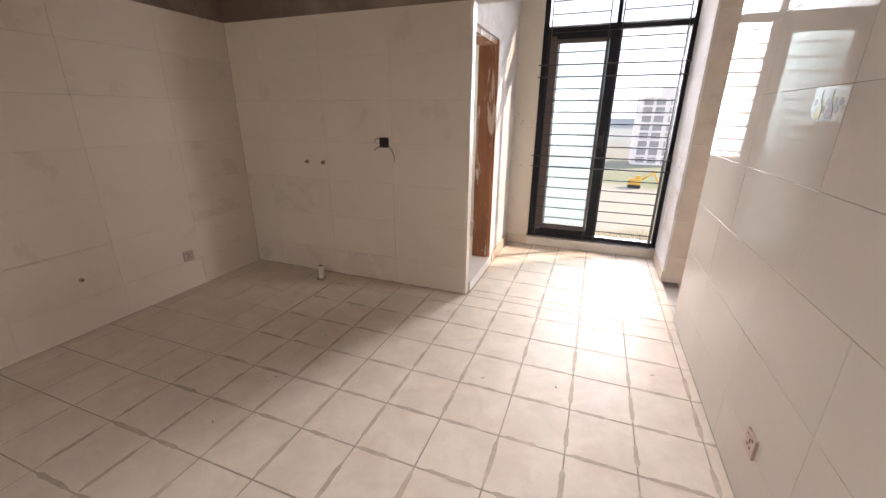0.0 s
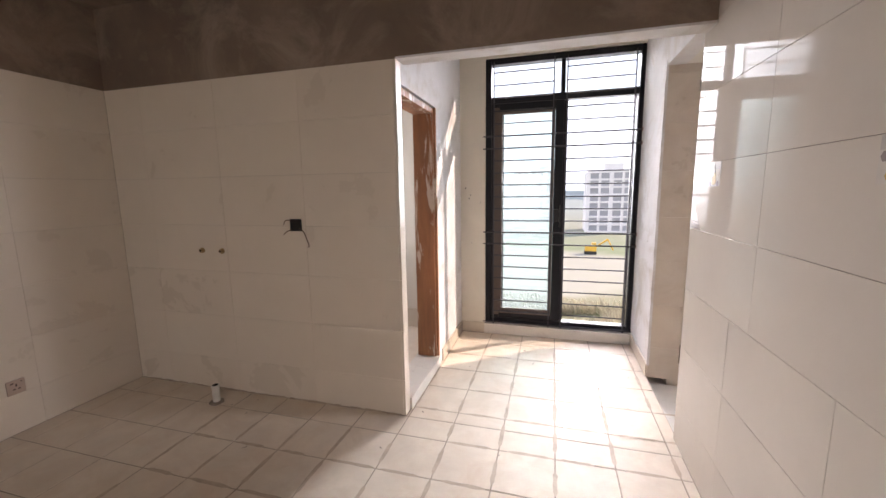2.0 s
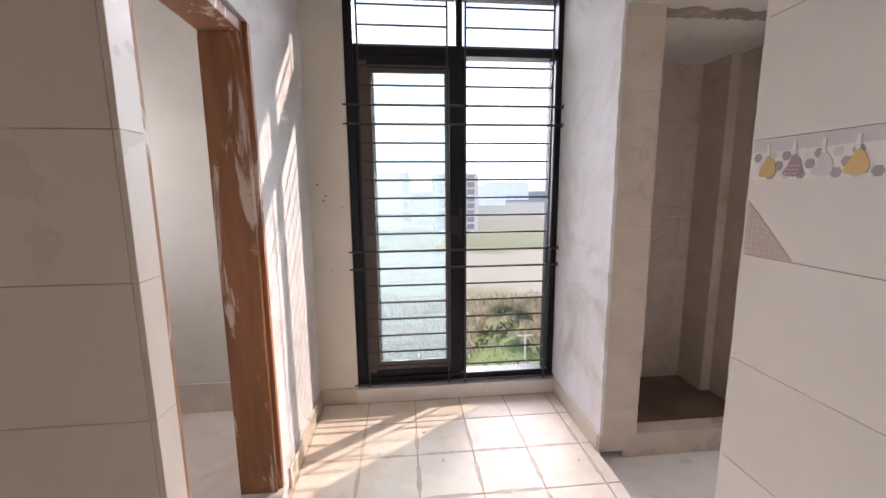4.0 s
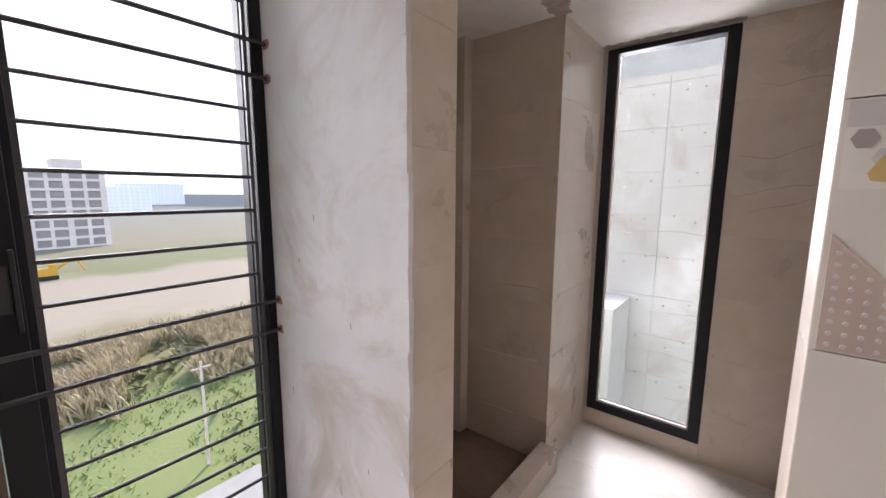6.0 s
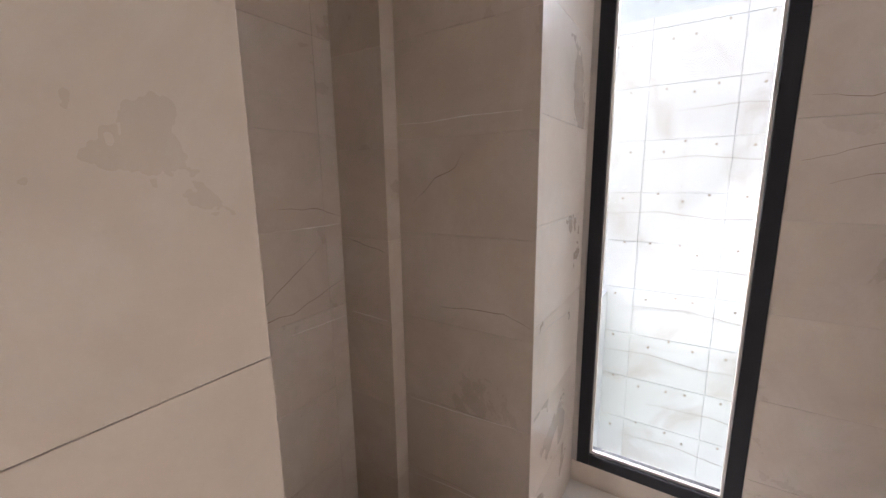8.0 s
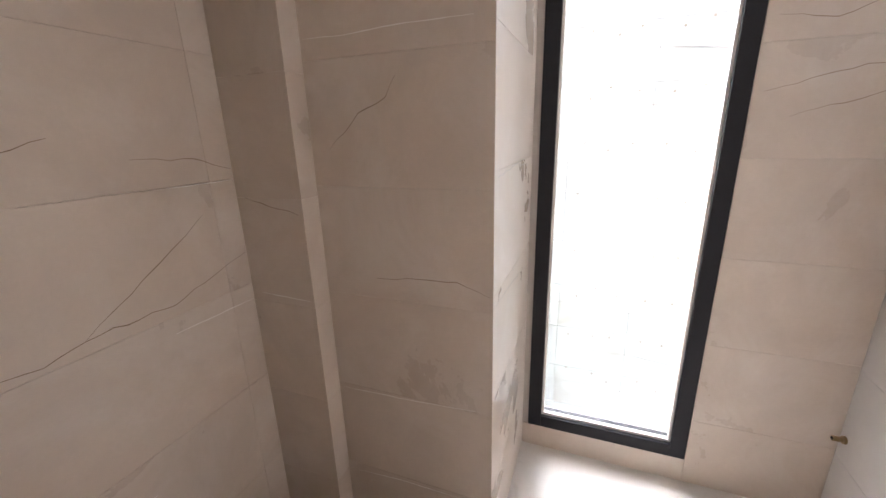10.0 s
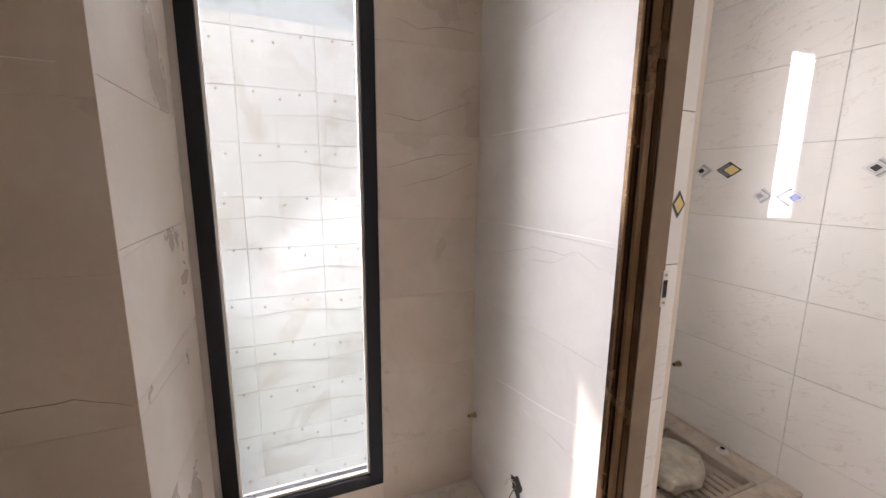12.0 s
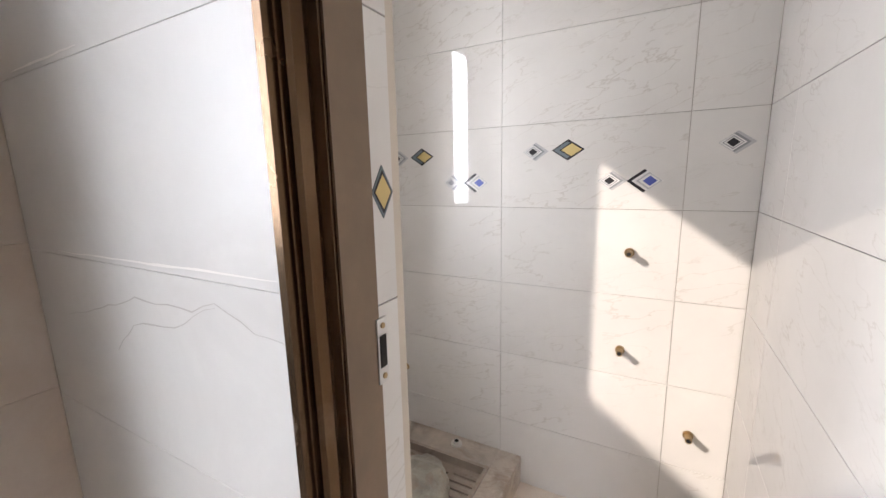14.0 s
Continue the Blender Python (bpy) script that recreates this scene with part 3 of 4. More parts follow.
for y0, y1, z0, z1 in ((BS, BWY0, BATH_Z, 2.5), (BWY1, PS - 0.15, BATH_Z, 2.5), (BWY0, BWY1, BATH_Z, BWZ0), (BWY0, BWY1, BWZ1, 2.5)):
    tiling(wall_bath_east, (BE, 0, 0), (0, -1, 0), Z, (-y1, -y0, 0.729, -y1), (z0, z1, 0.3625, 0.12), BATH_TILE, gap=0.0018)
tiling(wall_bath_north, (0, PS - 0.15, 0), (1, 0, 0), Z, (1.61, BE, 0.729, 1.61), (BATH_Z, 2.5, 0.3625, 0.12), BATH_TILE, gap=0.0018)
tiling(wall_bath_north, (1.60, 0, 0), (0, -1, 0), Z, (-2.785, -2.735, 0.729, -2.785), (-0.05, 2.12, 0.3625, 0.1), BATH_TILE, gap=0.0018)
tagged(boxes("tile_trim", SKIRT, (1.602, 1.645, PS - 0.15 - 0.003, PS - 0.136, -0.05, 2.12)), "pinkish edge trim of the doorway", "trim", kind="structure")

skirting = tagged(new("baseboard"), "cream tile skirting along plastered walls", "baseboard", kind="structure")


def skirt(x0, x1, y0, y1):
    boxes("skirting_tile", SKIRT, (x0, x1, y0, y1, 0, 0.105), bevel=0.002, parent=skirting)


for a, b in ((3.79, 4.09), (4.092, 4.39), (4.392, 4.538)):
    skirt(BX, BX + 0.012, a, b)
skirt(BX, WIN_L - 0.006, WIN_Y - 0.062, WIN_Y - 0.05)
for a, b in ((3.885, 4.19), (4.192, 4.523)):
    skirt(0.708, 0.72, a, b)
toilet_skirt = tagged(new("baseboard_toilet"), "cream tile skirting in the room behind the wooden frame", "baseboard", kind="structure")
for k in range(5):
    boxes("skirting_tile", SKIRT, (-2.44 + k * 0.28, -2.162 + k * 0.28, WIN_Y - 0.064, WIN_Y - 0.05, 0, 0.2), bevel=0.002, parent=toilet_skirt)

# rough plaster edges on the pier and along the low ceiling
bm = bmesh.new()
rng = random.Random(4)
for k in range(46):
    z = 0.1 + k * 0.048
    box(bm, 0.714 - rng.uniform(0, 0.004), 0.73, 3.868 - rng.uniform(0, 0.006), 3.8825 + rng.uniform(0, 0.02), z, z + 0.05)
tagged(part("plaster_edge", bm, PLASTER), "crumbly white plaster arris of the pier", "trim", kind="structure")
bm = bmesh.new()
for k in range(40):
    x = NICHE_L + k * (NICHE_R - NICHE_L) / 40
    box(bm, x, x + 0.024, 3.90 + 0.02 * math.sin(k * 0.7) + rng.uniform(-0.002, 0.002), 3.98 + rng.uniform(0, 0.03), PASS_C - rng.uniform(0.001, 0.006), PASS_C + 0.01)
for k in range(30):
    y = 3.29 + k * 0.022
    box(bm, PE - 0.02 - rng.uniform(0, 0.025), PE + 0.01, y, y + 0.023, PASS_C - rng.uniform(0.001, 0.006), PASS_C + 0.01)
tagged(part("plaster_edge", bm, MORTAR), "rough broken plaster along the low ceiling", "trim", kind="structure")

# ---- wooden door frame of the toilet ----
door_1 = thing("door_1", (BX, 3.7, 0), "empty reddish wooden door frame smeared with plaster", "door frame", "structure")
prof = [(-1.072, 3.668), (-0.915, 3.668), (-0.915, 3.69), (-0.897, 3.69), (-0.897, 3.714), (-1.072, 3.714)]
part("jamb", prism(bmesh.new(), prof, "z", 0.03, 2.075), WOOD, door_1)
part("jamb", box(bmesh.new(), -1.07, -0.915, 3.011, 3.04, 0.03, 2.035, 0.004), WOOD, door_1)
part("head", box(bmesh.new(), -1.07, -0.915, 3.04, 3.667, 2.03, 2.075, 0.004), WOOD, door_1)
part("threshold", box(bmesh.new(), -1.09, -0.885, 2.999, 3.72, 0.0, 0.085, 0.004), SILL, door_1, "white marble threshold")
under(door_1)

# ---- bronze door frame of the bathroom ----
door_2 = thing("door_2", (1.6, PS, -0.05), "empty dirty bronze metal door frame", "door frame", "structure")
prof = [(1.646, 2.892), (1.634, 2.892), (1.632, 2.884), (1.626, 2.884), (1.624, 2.874), (1.618, 2.880), (1.610, 2.878), (1.604, 2.868), (1.606, 2.862), (1.5955, 2.857), (1.5955, 2.786), (1.646, 2.786)]
part("jamb", prism(bmesh.new(), prof, "z", -0.05, 2.09), BRONZE, door_2)
part("jamb_face", box(bmesh.new(), 1.592, 1.596, 2.79, 2.852, -0.05, 2.09), BRONZE_DULL, door_2)
part("jamb", box(bmesh.new(), 0.862, 0.905, 2.79, 2.892, -0.05, 2.09, 0.004), BRONZE, door_2)
part("head", box(bmesh.new(), 0.862, 1.646, 2.79, 2.892, 2.09, 2.119, 0.004), BRONZE, door_2)
bm = box(bmesh.new(), 1.5895, 1.5925, 2.777, 2.797, 1.085, 1.175, 0.001)
plate = part("strike_plate", bm, STEEL, door_2, "steel strike plate with a latch slot")
part("slot", box(bmesh.new(), 1.5885, 1.5897, 2.781, 2.794, 1.108, 1.152), HOLE, plate)
for z in (1.095, 1.165):
    part("screw", rod(bmesh.new(), (1.5878, 2.787, z), (1.5898, 2.787, z), 0.004), BRASS, plate)
under(door_2)

# ---- sockets and pipe stubs of the kitchen ----


def socket(place, facing):
    """Three-pin socket plate whose face looks along facing (1: +x, -1: -x)."""
    ob = thing("wall_socket", place, "square beige three-pin wall socket" + (" standing off the tiles" if facing < 0 else " on cream tiles"), "socket", group="wall sockets")
    f = facing
    part("plate", box(bmesh.new(), *sorted((0.0, f * 0.012)), -0.044, 0.044, -0.044, 0.044, 0.003), SOCKET, ob)
    part("back_box", box(bmesh.new(), *sorted((-f * 0.004, f * 0.002)), -0.038, 0.038, -0.038, 0.038), SOCKET_DARK, ob)
    for y, z, w, h in ((0, 0.012, 0.004, 0.009), (-0.012, -0.012, 0.006, 0.004), (0.012, -0.012, 0.006, 0.004), (0.025, 0.028, 0.003, 0.003), (-0.02, 0.026, 0.008, 0.004)):
        part("pin_slot", box(bmesh.new(), *sorted((f * 0.0115, f * 0.0128)), y - w, y + w, z - h, z + h), SOCKET_DARK, ob)
    return ob


socket((W, 2.173, 0.297), 1)
socket((EX, 1.53, 0.275), -1)

junction_box = thing("junction_box", (-1.629, N, 1.242), "black open junction box with loose brown wires", "junction box")
bm = bmesh.new()
for d in ((-0.04, 0.04, 0.034, 0.04), (-0.04, 0.04, -0.04, -0.034), (-0.04, -0.034, -0.034, 0.034), (0.034, 0.04, -0.034, 0.034)):
    box(bm, d[0], d[1], -0.012, 0.0, d[2], d[3])
part("rim", bm, BLACK, junction_box)
part("hollow", box(bmesh.new(), -0.036, 0.036, -0.004, -0.001, -0.036, 0.036), HOLE, junction_box)


def wire(name, points, r, mat, parent=None):
    cu = bpy.data.curves.new(name, "CURVE")
    cu.dimensions, cu.bevel_depth, cu.bevel_resolution = "3D", r, 2
    sp = cu.splines.new("BEZIER")
    sp.bezier_points.add(len(points) - 1)
    for q, p3 in zip(sp.bezier_points, points):
        q.co = p3
        q.handle_left_type = q.handle_right_type = "AUTO"
    tmp = bpy.data.objects.new(name, cu)
    scene.collection.objects.link(tmp)
    bpy.context.view_layer.update()
    me = bpy.data.meshes.new_from_object(tmp.evaluated_get(bpy.context.evaluated_depsgraph_get()))
    bpy.data.objects.remove(tmp)
    me.materials.clear()
    me.materials.append(mat)
    ob = new(name, me)
    ob.parent = parent
    return ob


WIRE = plain("brown_wire", (0.12, 0.06, 0.035), 0.5)
wire("wire", [(0.03, -0.012, -0.02), (0.07, -0.03, -0.04), (0.10, -0.04, -0.09), (0.105, -0.03, -0.135), (0.09, -0.02, -0.14)], 0.0028, WIRE, junction_box)
wire("wire", [(-0.03, -0.012, 0.03), (-0.06, -0.03, 0.03), (-0.075, -0.03, 0.0)], 0.0025, WIRE, junction_box)
wire("wire", [(-0.03, -0.012, -0.03), (-0.055, -0.03, -0.042), (-0.075, -0.035, -0.06)], 0.0025, WIRE, junction_box)


def stub(name, place, way, r, length, label, mat, group=""):
    """A short capped pipe stub with collar and plug hole."""
    ob = thing(name, place, label, "pipe stub", group=group)
    d = Vector(way)
    part("collar", rod(bmesh.new(), d * 0, d * 0.008, r * 1.5, 14), mat, ob)
    part("pipe", rod(bmesh.new(), d * 0.004, d * length, r, 14), mat, ob, smooth=False)
    part("plug", rod(bmesh.new(), d * (length - 0.002), d * (length + 0.002), r * 0.62, 12), HOLE, ob)
    return ob


for x in (-2.422, -2.249):
    stub("water_outlet", (x, N, 1.053), (0, -1, 0), 0.013, 0.022, "tarnished brass water outlet in the tiled wall", BRASS, "kitchen water outlets")
stub("wall_outlet", (W, 1.411, 0.378), (1, 0, 0), 0.010, 0.012, "small dark capped outlet in the tiled wall", BRASS)
drain = thing("drain_pipe", (-2.26, 2.755, 0), "short upright cream plastic drain pipe in the floor", "pipe stub")
part("pipe", rod(bmesh.new(), (0, 0, -0.005), (0, 0, 0.125), 0.024, 18, caps=False), PVC, drain)
part("rim", rod(bmesh.new(), (0, 0, 0.105), (0, 0, 0.127), 0.027, 18), PVC, drain)
part("mouth", rod(bmesh.new(), (0, 0, 0.126), (0, 0, 0.129), 0.019, 16), HOLE, drain)
bm = bmesh.new()
bmesh.ops.create_icosphere(bm, subdivisions=2, radius=0.05)
for v in bm.verts:
    v.co = Vector((v.co.x, v.co.y, max(v.co.z, -0.004) * 0.25)) * (1 + 0.4 * noise.noise(v.co * 40))
part("mortar", bm, MORTAR, drain, "rough mortar round the pipe")
# uneven gap along the foot of the kitchen wall
bm = bmesh.new()
for k in range(60):
    x = W + 0.02 + k * 0.037
    box(bm, x, x + 0.037, N - 0.001 - rng.uniform(0, 0.008), N + 0.004, 0.0, rng.uniform(0.004, 0.013))
tagged(part("floor_joint", bm, GROUT), "rough brown mortar line along the wall foot", "trim", kind="structure")

# ---- fruit tiles of the kitchen ----
DECO_GREY = plain("grey_glaze", (0.34, 0.29, 0.28), 0.12)
DECO_LIGHT = plain("pale_grey_glaze", (0.55, 0.51, 0.49), 0.12)
DECO_WHITE = plain("white_glaze", (0.69, 0.64, 0.59), 0.1)
DECO_YELLOW = plain("ochre_glaze", (0.58, 0.40, 0.16), 0.12)
DECO_PURPLE = plain("mauve_glaze", (0.33, 0.22, 0.25), 0.12)
DECO_TAN = plain("tan_dotted_glaze", (0.50, 0.40, 0.34), 0.2)


def hexagon(cy, cz, r):
    return [(cy + r * math.cos(radians(60 * k)), cz + r * math.sin(radians(60 * k))) for k in range(6)]


def fruit_tile(y0, y1, triangle):
    """Printed kitchen tile: a band of hexagons with bell-shaped fruit and a dotted triangle below."""
    x = EX - 0.0006
    part("printed_band", box(bmesh.new(), x, EX + 0.001, y0 + 0.002, y1 - 0.002, 1.53, 1.562), DECO_LIGHT, wall_east)
    part("printed_band", box(bmesh.new(), x, EX + 0.001, y0 + 0.002, y1 - 0.002, 1.453, 1.5295), DECO_WHITE, wall_east)
    y, k = y1 - 0.02, 0
    while y > y0 + 0.015:
        for z in (1.466, 1.4905, 1.515):
            off = 0.0 if z != 1.4905 else 0.021
            if y - off > y0 + 0.012:
                part("printed_hexagon", prism(bmesh.new(), hexagon(y - off, z, 0.0135), "x", x - 0.0005, EX), (DECO_GREY, DECO_LIGHT, DECO_GREY, DECO_WHITE)[(k + round(z * 100)) % 4], wall_east)
        y -= 0.042
        k += 1
    y, k = y1 - 0.052, 0
    while y > y0 + 0.04:
        bell = [(y + 0.004, 1.518), (y + 0.012, 1.497), (y + 0.026, 1.472), (y + 0.022, 1.463), (y - 0.004, 1.459), (y - 0.022, 1.464), (y - 0.026, 1.48), (y - 0.018, 1.503), (y - 0.006, 1.516)]
        part("printed_fruit", prism(bmesh.new(), bell, "x", x - 0.0012, EX), (DECO_YELLOW, DECO_PURPLE, DECO_LIGHT)[k % 3], wall_east)
        if k % 3 == 1:
            bm = bmesh.new()
            for a in range(4):
                for b in range(3):
                    c, d = y + 0.018 - a * 0.009 - b * 0.002, 1.468 + b * 0.010
                    rod(bm, (x - 0.0018, c, d), (x, c, d), 0.0018, 6)
            part("printed_dots", bm, DECO_WHITE, wall_east)
        part("printed_stalk", box(bmesh.new(), x - 0.0012, EX, y - 0.003, y + 0.006, 1.515, 1.55), DECO_WHITE, wall_east)
        y -= 0.073
        k += 1
    if triangle:
        part("printed_triangle", prism(bmesh.new(), [(y1 - 0.003, 1.238), (y1 - 0.003, 1.395), (y1 - 0.155, 1.238)], "x", x - 0.0004, EX), DECO_TAN, wall_east)
        bm = bmesh.new()
        for i in range(9):
            for j in range(9 - i):
                rod(bm, (x - 0.0016, y1 - 0.013 - i * 0.0155, 1.246 + j * 0.0155), (x, y1 - 0.013 - i * 0.0155, 1.246 + j * 0.0155), 0.0032, 6)
        tagged(part("printed_dots", bm, DECO_LIGHT, wall_east), kind="stuff")


fruit_tile(2.74, 3.085, True)
fruit_tile(1.637, 1.86, False)

# ---- passage fittings ----
stub("water_outlet", (PE - 0.03, PS, 0.31), (0, 1, 0), 0.009, 0.035, "small brass water outlet near the tiled corner", BRASS)
cable_box = thing("cable_box", (2.06, PS, 0.225), "broken cable hole in the tiles with loose wires", "junction box")
bm = bmesh.new()
ragged = [(0.035 * math.cos(a) * (1 + 0.35 * math.sin(5 * a)), 0.042 * math.sin(a) * (1 + 0.25 * math.cos(3 * a))) for a in (k * math.tau / 14 for k in range(14))]
part("hollow", prism(bmesh.new(), ragged, "y", -0.001, 0.002), HOLE, cable_box)
wire("wire", [(0, 0.0, 0), (0.02, 0.02, 0.02), (0.03, 0.03, -0.01)], 0.0022, DECO_WHITE, cable_box)
wire("wire", [(0, 0.0, -0.01), (-0.02, 0.03, 0.0), (-0.015, 0.04, -0.03)], 0.0022, WIRE, cable_box)
sprinkler = thing("red_pipe_cap", (1.42, 3.62, PASS_C), "small red plastic cap on the low ceiling", "pipe cap")
part("cap", rod(bmesh.new(), (0, 0, 0), (0, 0, -0.03), 0.022, 14, 0.017), RED, sprinkler)
part("collar", rod(bmesh.new(), (0, 0, 0.001), (0, 0, -0.006), 0.034, 14), MORTAR, sprinkler)

# ---- bathroom ----
MARBLE_DIRTY = material("dirty_beige_marble", (0.60, 0.52, 0.43), 0.4, vary=0.16, scale=7.0, grain=40.0, bump=0.15, stain=(0.30, 0.21, 0.14), stain_at=0.6, stain_soft=0.12)
plinth = thing("toilet_plinth", (2.18, 1.8, BATH_Z), "raised dirty marble plinth round a squat toilet", "plinth")
PT = -0.07
px0, px1, py0, py1 = 1.81, BE, BS, 2.45
hx0, hx1, hy0, hy1 = 1.925, 2.42, 1.57, 2.10
part("slab", box(bmesh.new(), px0, hx0, py0, py1, BATH_Z, PT, 0.004), MARBLE_DIRTY, plinth)
part("slab", box(bmesh.new(), hx1, px1, py0, py1, BATH_Z, PT, 0.004), MARBLE_DIRTY, plinth)
part("slab", box(bmesh.new(), hx0, hx1, py0, hy0, BATH_Z, PT, 0.002), MARBLE_DIRTY, plinth)
part("slab", box(bmesh.new(), hx0, hx1, hy1, py1, BATH_Z, PT, 0.002), MARBLE_DIRTY, plinth)
under(plinth)
squat_toilet = thing("squat_toilet", (2.17, 1.83, PT), "dirty ribbed ceramic squat toilet set into the plinth", "toilet")
CERAMIC = material("dirty_ceramic", (0.46, 0.38, 0.30), 0.3, vary=0.14, scale=9.0, grain=50.0, bump=0.08, stain=(0.27, 0.19, 0.13), stain_at=0.6)
part("pan", box(bmesh.new(), hx0, hx1, hy0, hy1, BATH_Z, PT - 0.04), CERAMIC, squat_toilet)
bm = bmesh.new()
frame_ring_dims = ((hx0, hx1, hy0, hy0 + 0.02), (hx0, hx1, hy1 - 0.02, hy1), (hx0, hx0 + 0.02, hy0 + 0.02, hy1 - 0.02), (hx1 - 0.02, hx1, hy0 + 0.02, hy1 - 0.02))
for d in frame_ring_dims:
    box(bm, *d, PT - 0.04, PT + 0.006, 0.003)
part("rim", bm, CERAMIC, squat_toilet)
for k in range(9):
    for xa, xb in ((hx0 + 0.03, hx0 + 0.16), (hx1 - 0.16, hx1 - 0.03)):
        part("foot_rib", box(bmesh.new(), xa, xb, hy0 + 0.06 + k * 0.045, hy0 + 0.08 + k * 0.045, PT - 0.041, PT - 0.028, 0.003), CERAMIC, squat_toilet)
part("bowl_slot", box(bmesh.new(), hx0 + 0.19, hx1 - 0.19, hy0 + 0.08, hy1 - 0.06, PT - 0.0405, PT - 0.0385), HOLE, squat_toilet)
under(squat_toilet)
bm = bmesh.new()
bmesh.ops.create_icosphere(bm, subdivisions=4, radius=1.0)
for v in bm.verts:
    d = v.co.normalized()
    wob = 1 + 0.16 * noise.noise(d * 1.7) + 0.13 * abs(noise.noise(d * 4.3 + Vector((3, 1, 0)))) - 0.16 * abs(noise.noise(d * 7)) + 0.07 * noise.noise(d * 15)
    v.co = Vector((d.x * 0.135, d.y * 0.19, d.z * 0.075)) * wob
    v.co.z = max(v.co.z, -0.045)
SACK = material("crumpled_dusty_plastic", (0.47, 0.44, 0.36), 0.45, vary=0.2, scale=12.0, grain=30.0, bump=0.5, stain=(0.33, 0.25, 0.18), stain_at=0.58, bump_dist=0.01)
sack = part("crumpled_sack", bm, SACK, None, "", smooth=True)
sack.location = (2.17, 1.84, PT + 0.012)
sack.rotation_euler = (0, 0, radians(35))
tagged(sack, "crumpled dusty green-grey sack lying on the squat toilet", "sack")
stub("flush_pipe", (2.148, 1.485, PT), (0, 0, 1), 0.02, 0.02, "white plastic flush pipe mouth in the plinth", PVC)
for x, z in ((1.369, 1.031), (1.381, 0.602), (1.106, 0.28), (2.497, 0.276)):
    stub("water_outlet", (x, BS, z), (0, 1, 0), 0.013, 0.045, "tarnished brass water outlet in the marble tiles", BRASS, "bathroom water outlets")

D_DARK = plain("charcoal_print", (0.035, 0.032, 0.035), 0.15)
D_GREY = plain("grey_print", (0.30, 0.30, 0.31), 0.15)
D_LIGHT = plain("silver_print", (0.52, 0.51, 0.51), 0.15)
D_WHITE = plain("white_print", (0.8, 0.78, 0.75), 0.12)
D_SLATE = plain("slate_print", (0.16, 0.19, 0.20), 0.15)
D_YELLOW = plain("yellow_print", (0.68, 0.52, 0.22), 0.15)
D_BLUE = plain("blue_print", (0.10, 0.13, 0.42), 0.15)


def rhombs(cx, cz, layers):
    """Nested printed rhombs on the bathroom wall; layers: half width, half height, shift, material."""
    for k, (w, h, dx, mat) in enumerate(layers):
        pts = [(cx + dx - w, cz), (cx + dx, cz - h), (cx + dx + w, cz), (cx + dx, cz + h)]
        part("printed_rhomb", prism(bmesh.new(), pts, "y", BS - 0.002, BS + 0.0006 + 0.0004 * k), mat, wall_bath_south)


def small(cx, cz, core):
    rhombs(cx, cz, [(0.056, 0.040, -0.008, D_LIGHT), (0.046, 0.034, -0.002, D_GREY), (0.040, 0.029, 0.004, D_WHITE), (0.033, 0.024, 0.004, D_GREY), (0.028, 0.020, 0.004, D_WHITE), (0.021, 0.016, 0.004, core)])


def large(cx, cz, core):
    if core is D_YELLOW:
        rhombs(cx, cz, [(0.068, 0.044, 0.0, D_DARK), (0.056, 0.036, 0.004, D_SLATE), (0.048, 0.031, -0.012, D_DARK), (0.042, 0.027, -0.014, D_YELLOW)])
    else:
        rhombs(cx, cz, [(0.062, 0.046, 0.012, D_DARK), (0.056, 0.040, 0.000, D_WHITE), (0.046, 0.034, -0.006, D_LIGHT), (0.038, 0.028, -0.008, D_WHITE), (0.026, 0.020, -0.010, core)])


for base in (2.498 - 0.0, 1.775, 1.056):
    small(base, 1.452, D_DARK)
    if base > 1.2:
        large(base - 0.146, 1.454, D_YELLOW)
        small(base - 0.318, 1.323, D_DARK if base < 2 else D_GREY)
        large(base - 0.452, 1.321, D_BLUE)
for k, (w, h, mat) in enumerate(((0.022, 0.034, D_SLATE), (0.019, 0.028, D_DARK), (0.016, 0.022, D_YELLOW))):
    part("printed_rhomb", prism(bmesh.new(), [(2.76 - w, 1.335), (2.76, 1.335 - h), (2.76 + w, 1.335), (2.76, 1.335 + h)], "x", 1.5985 - 0.0004 * k, 1.602), mat, wall_bath_north)

window_3 = thing("window_3", (BE + 0.06, 2.33, BWZ0), "narrow dark-framed bathroom window", "window", "structure")
for y0, y1, z0, z1 in ((BWY0, BWY0 + 0.03, BWZ0, BWZ1), (BWY1 - 0.03, BWY1, BWZ0, BWZ1), (BWY0 + 0.03, BWY1 - 0.03, BWZ0, BWZ0 + 0.03), (BWY0 + 0.03, BWY1 - 0.03, BWZ1 - 0.03, BWZ1)):
    part("window_frame", box(bmesh.new(), BE + 0.05, BE + 0.09, y0, y1, z0, z1, 0.002), ALU, window_3)
under(window_3)

# ---- nail holes and scuffs on the painted walls ----
for x, z in ((-0.85, 1.47), (-0.80, 1.40), (-0.815, 1.37), (-0.70, 1.33), (-0.79, 0.92)):
    tagged(part("nail_hole", rod(bmesh.new(), (x, WIN_Y - 0.0515, z), (x, WIN_Y - 0.049, z), 0.006 if z > 1.36 else 0.004, 7), HOLE, wall_window))
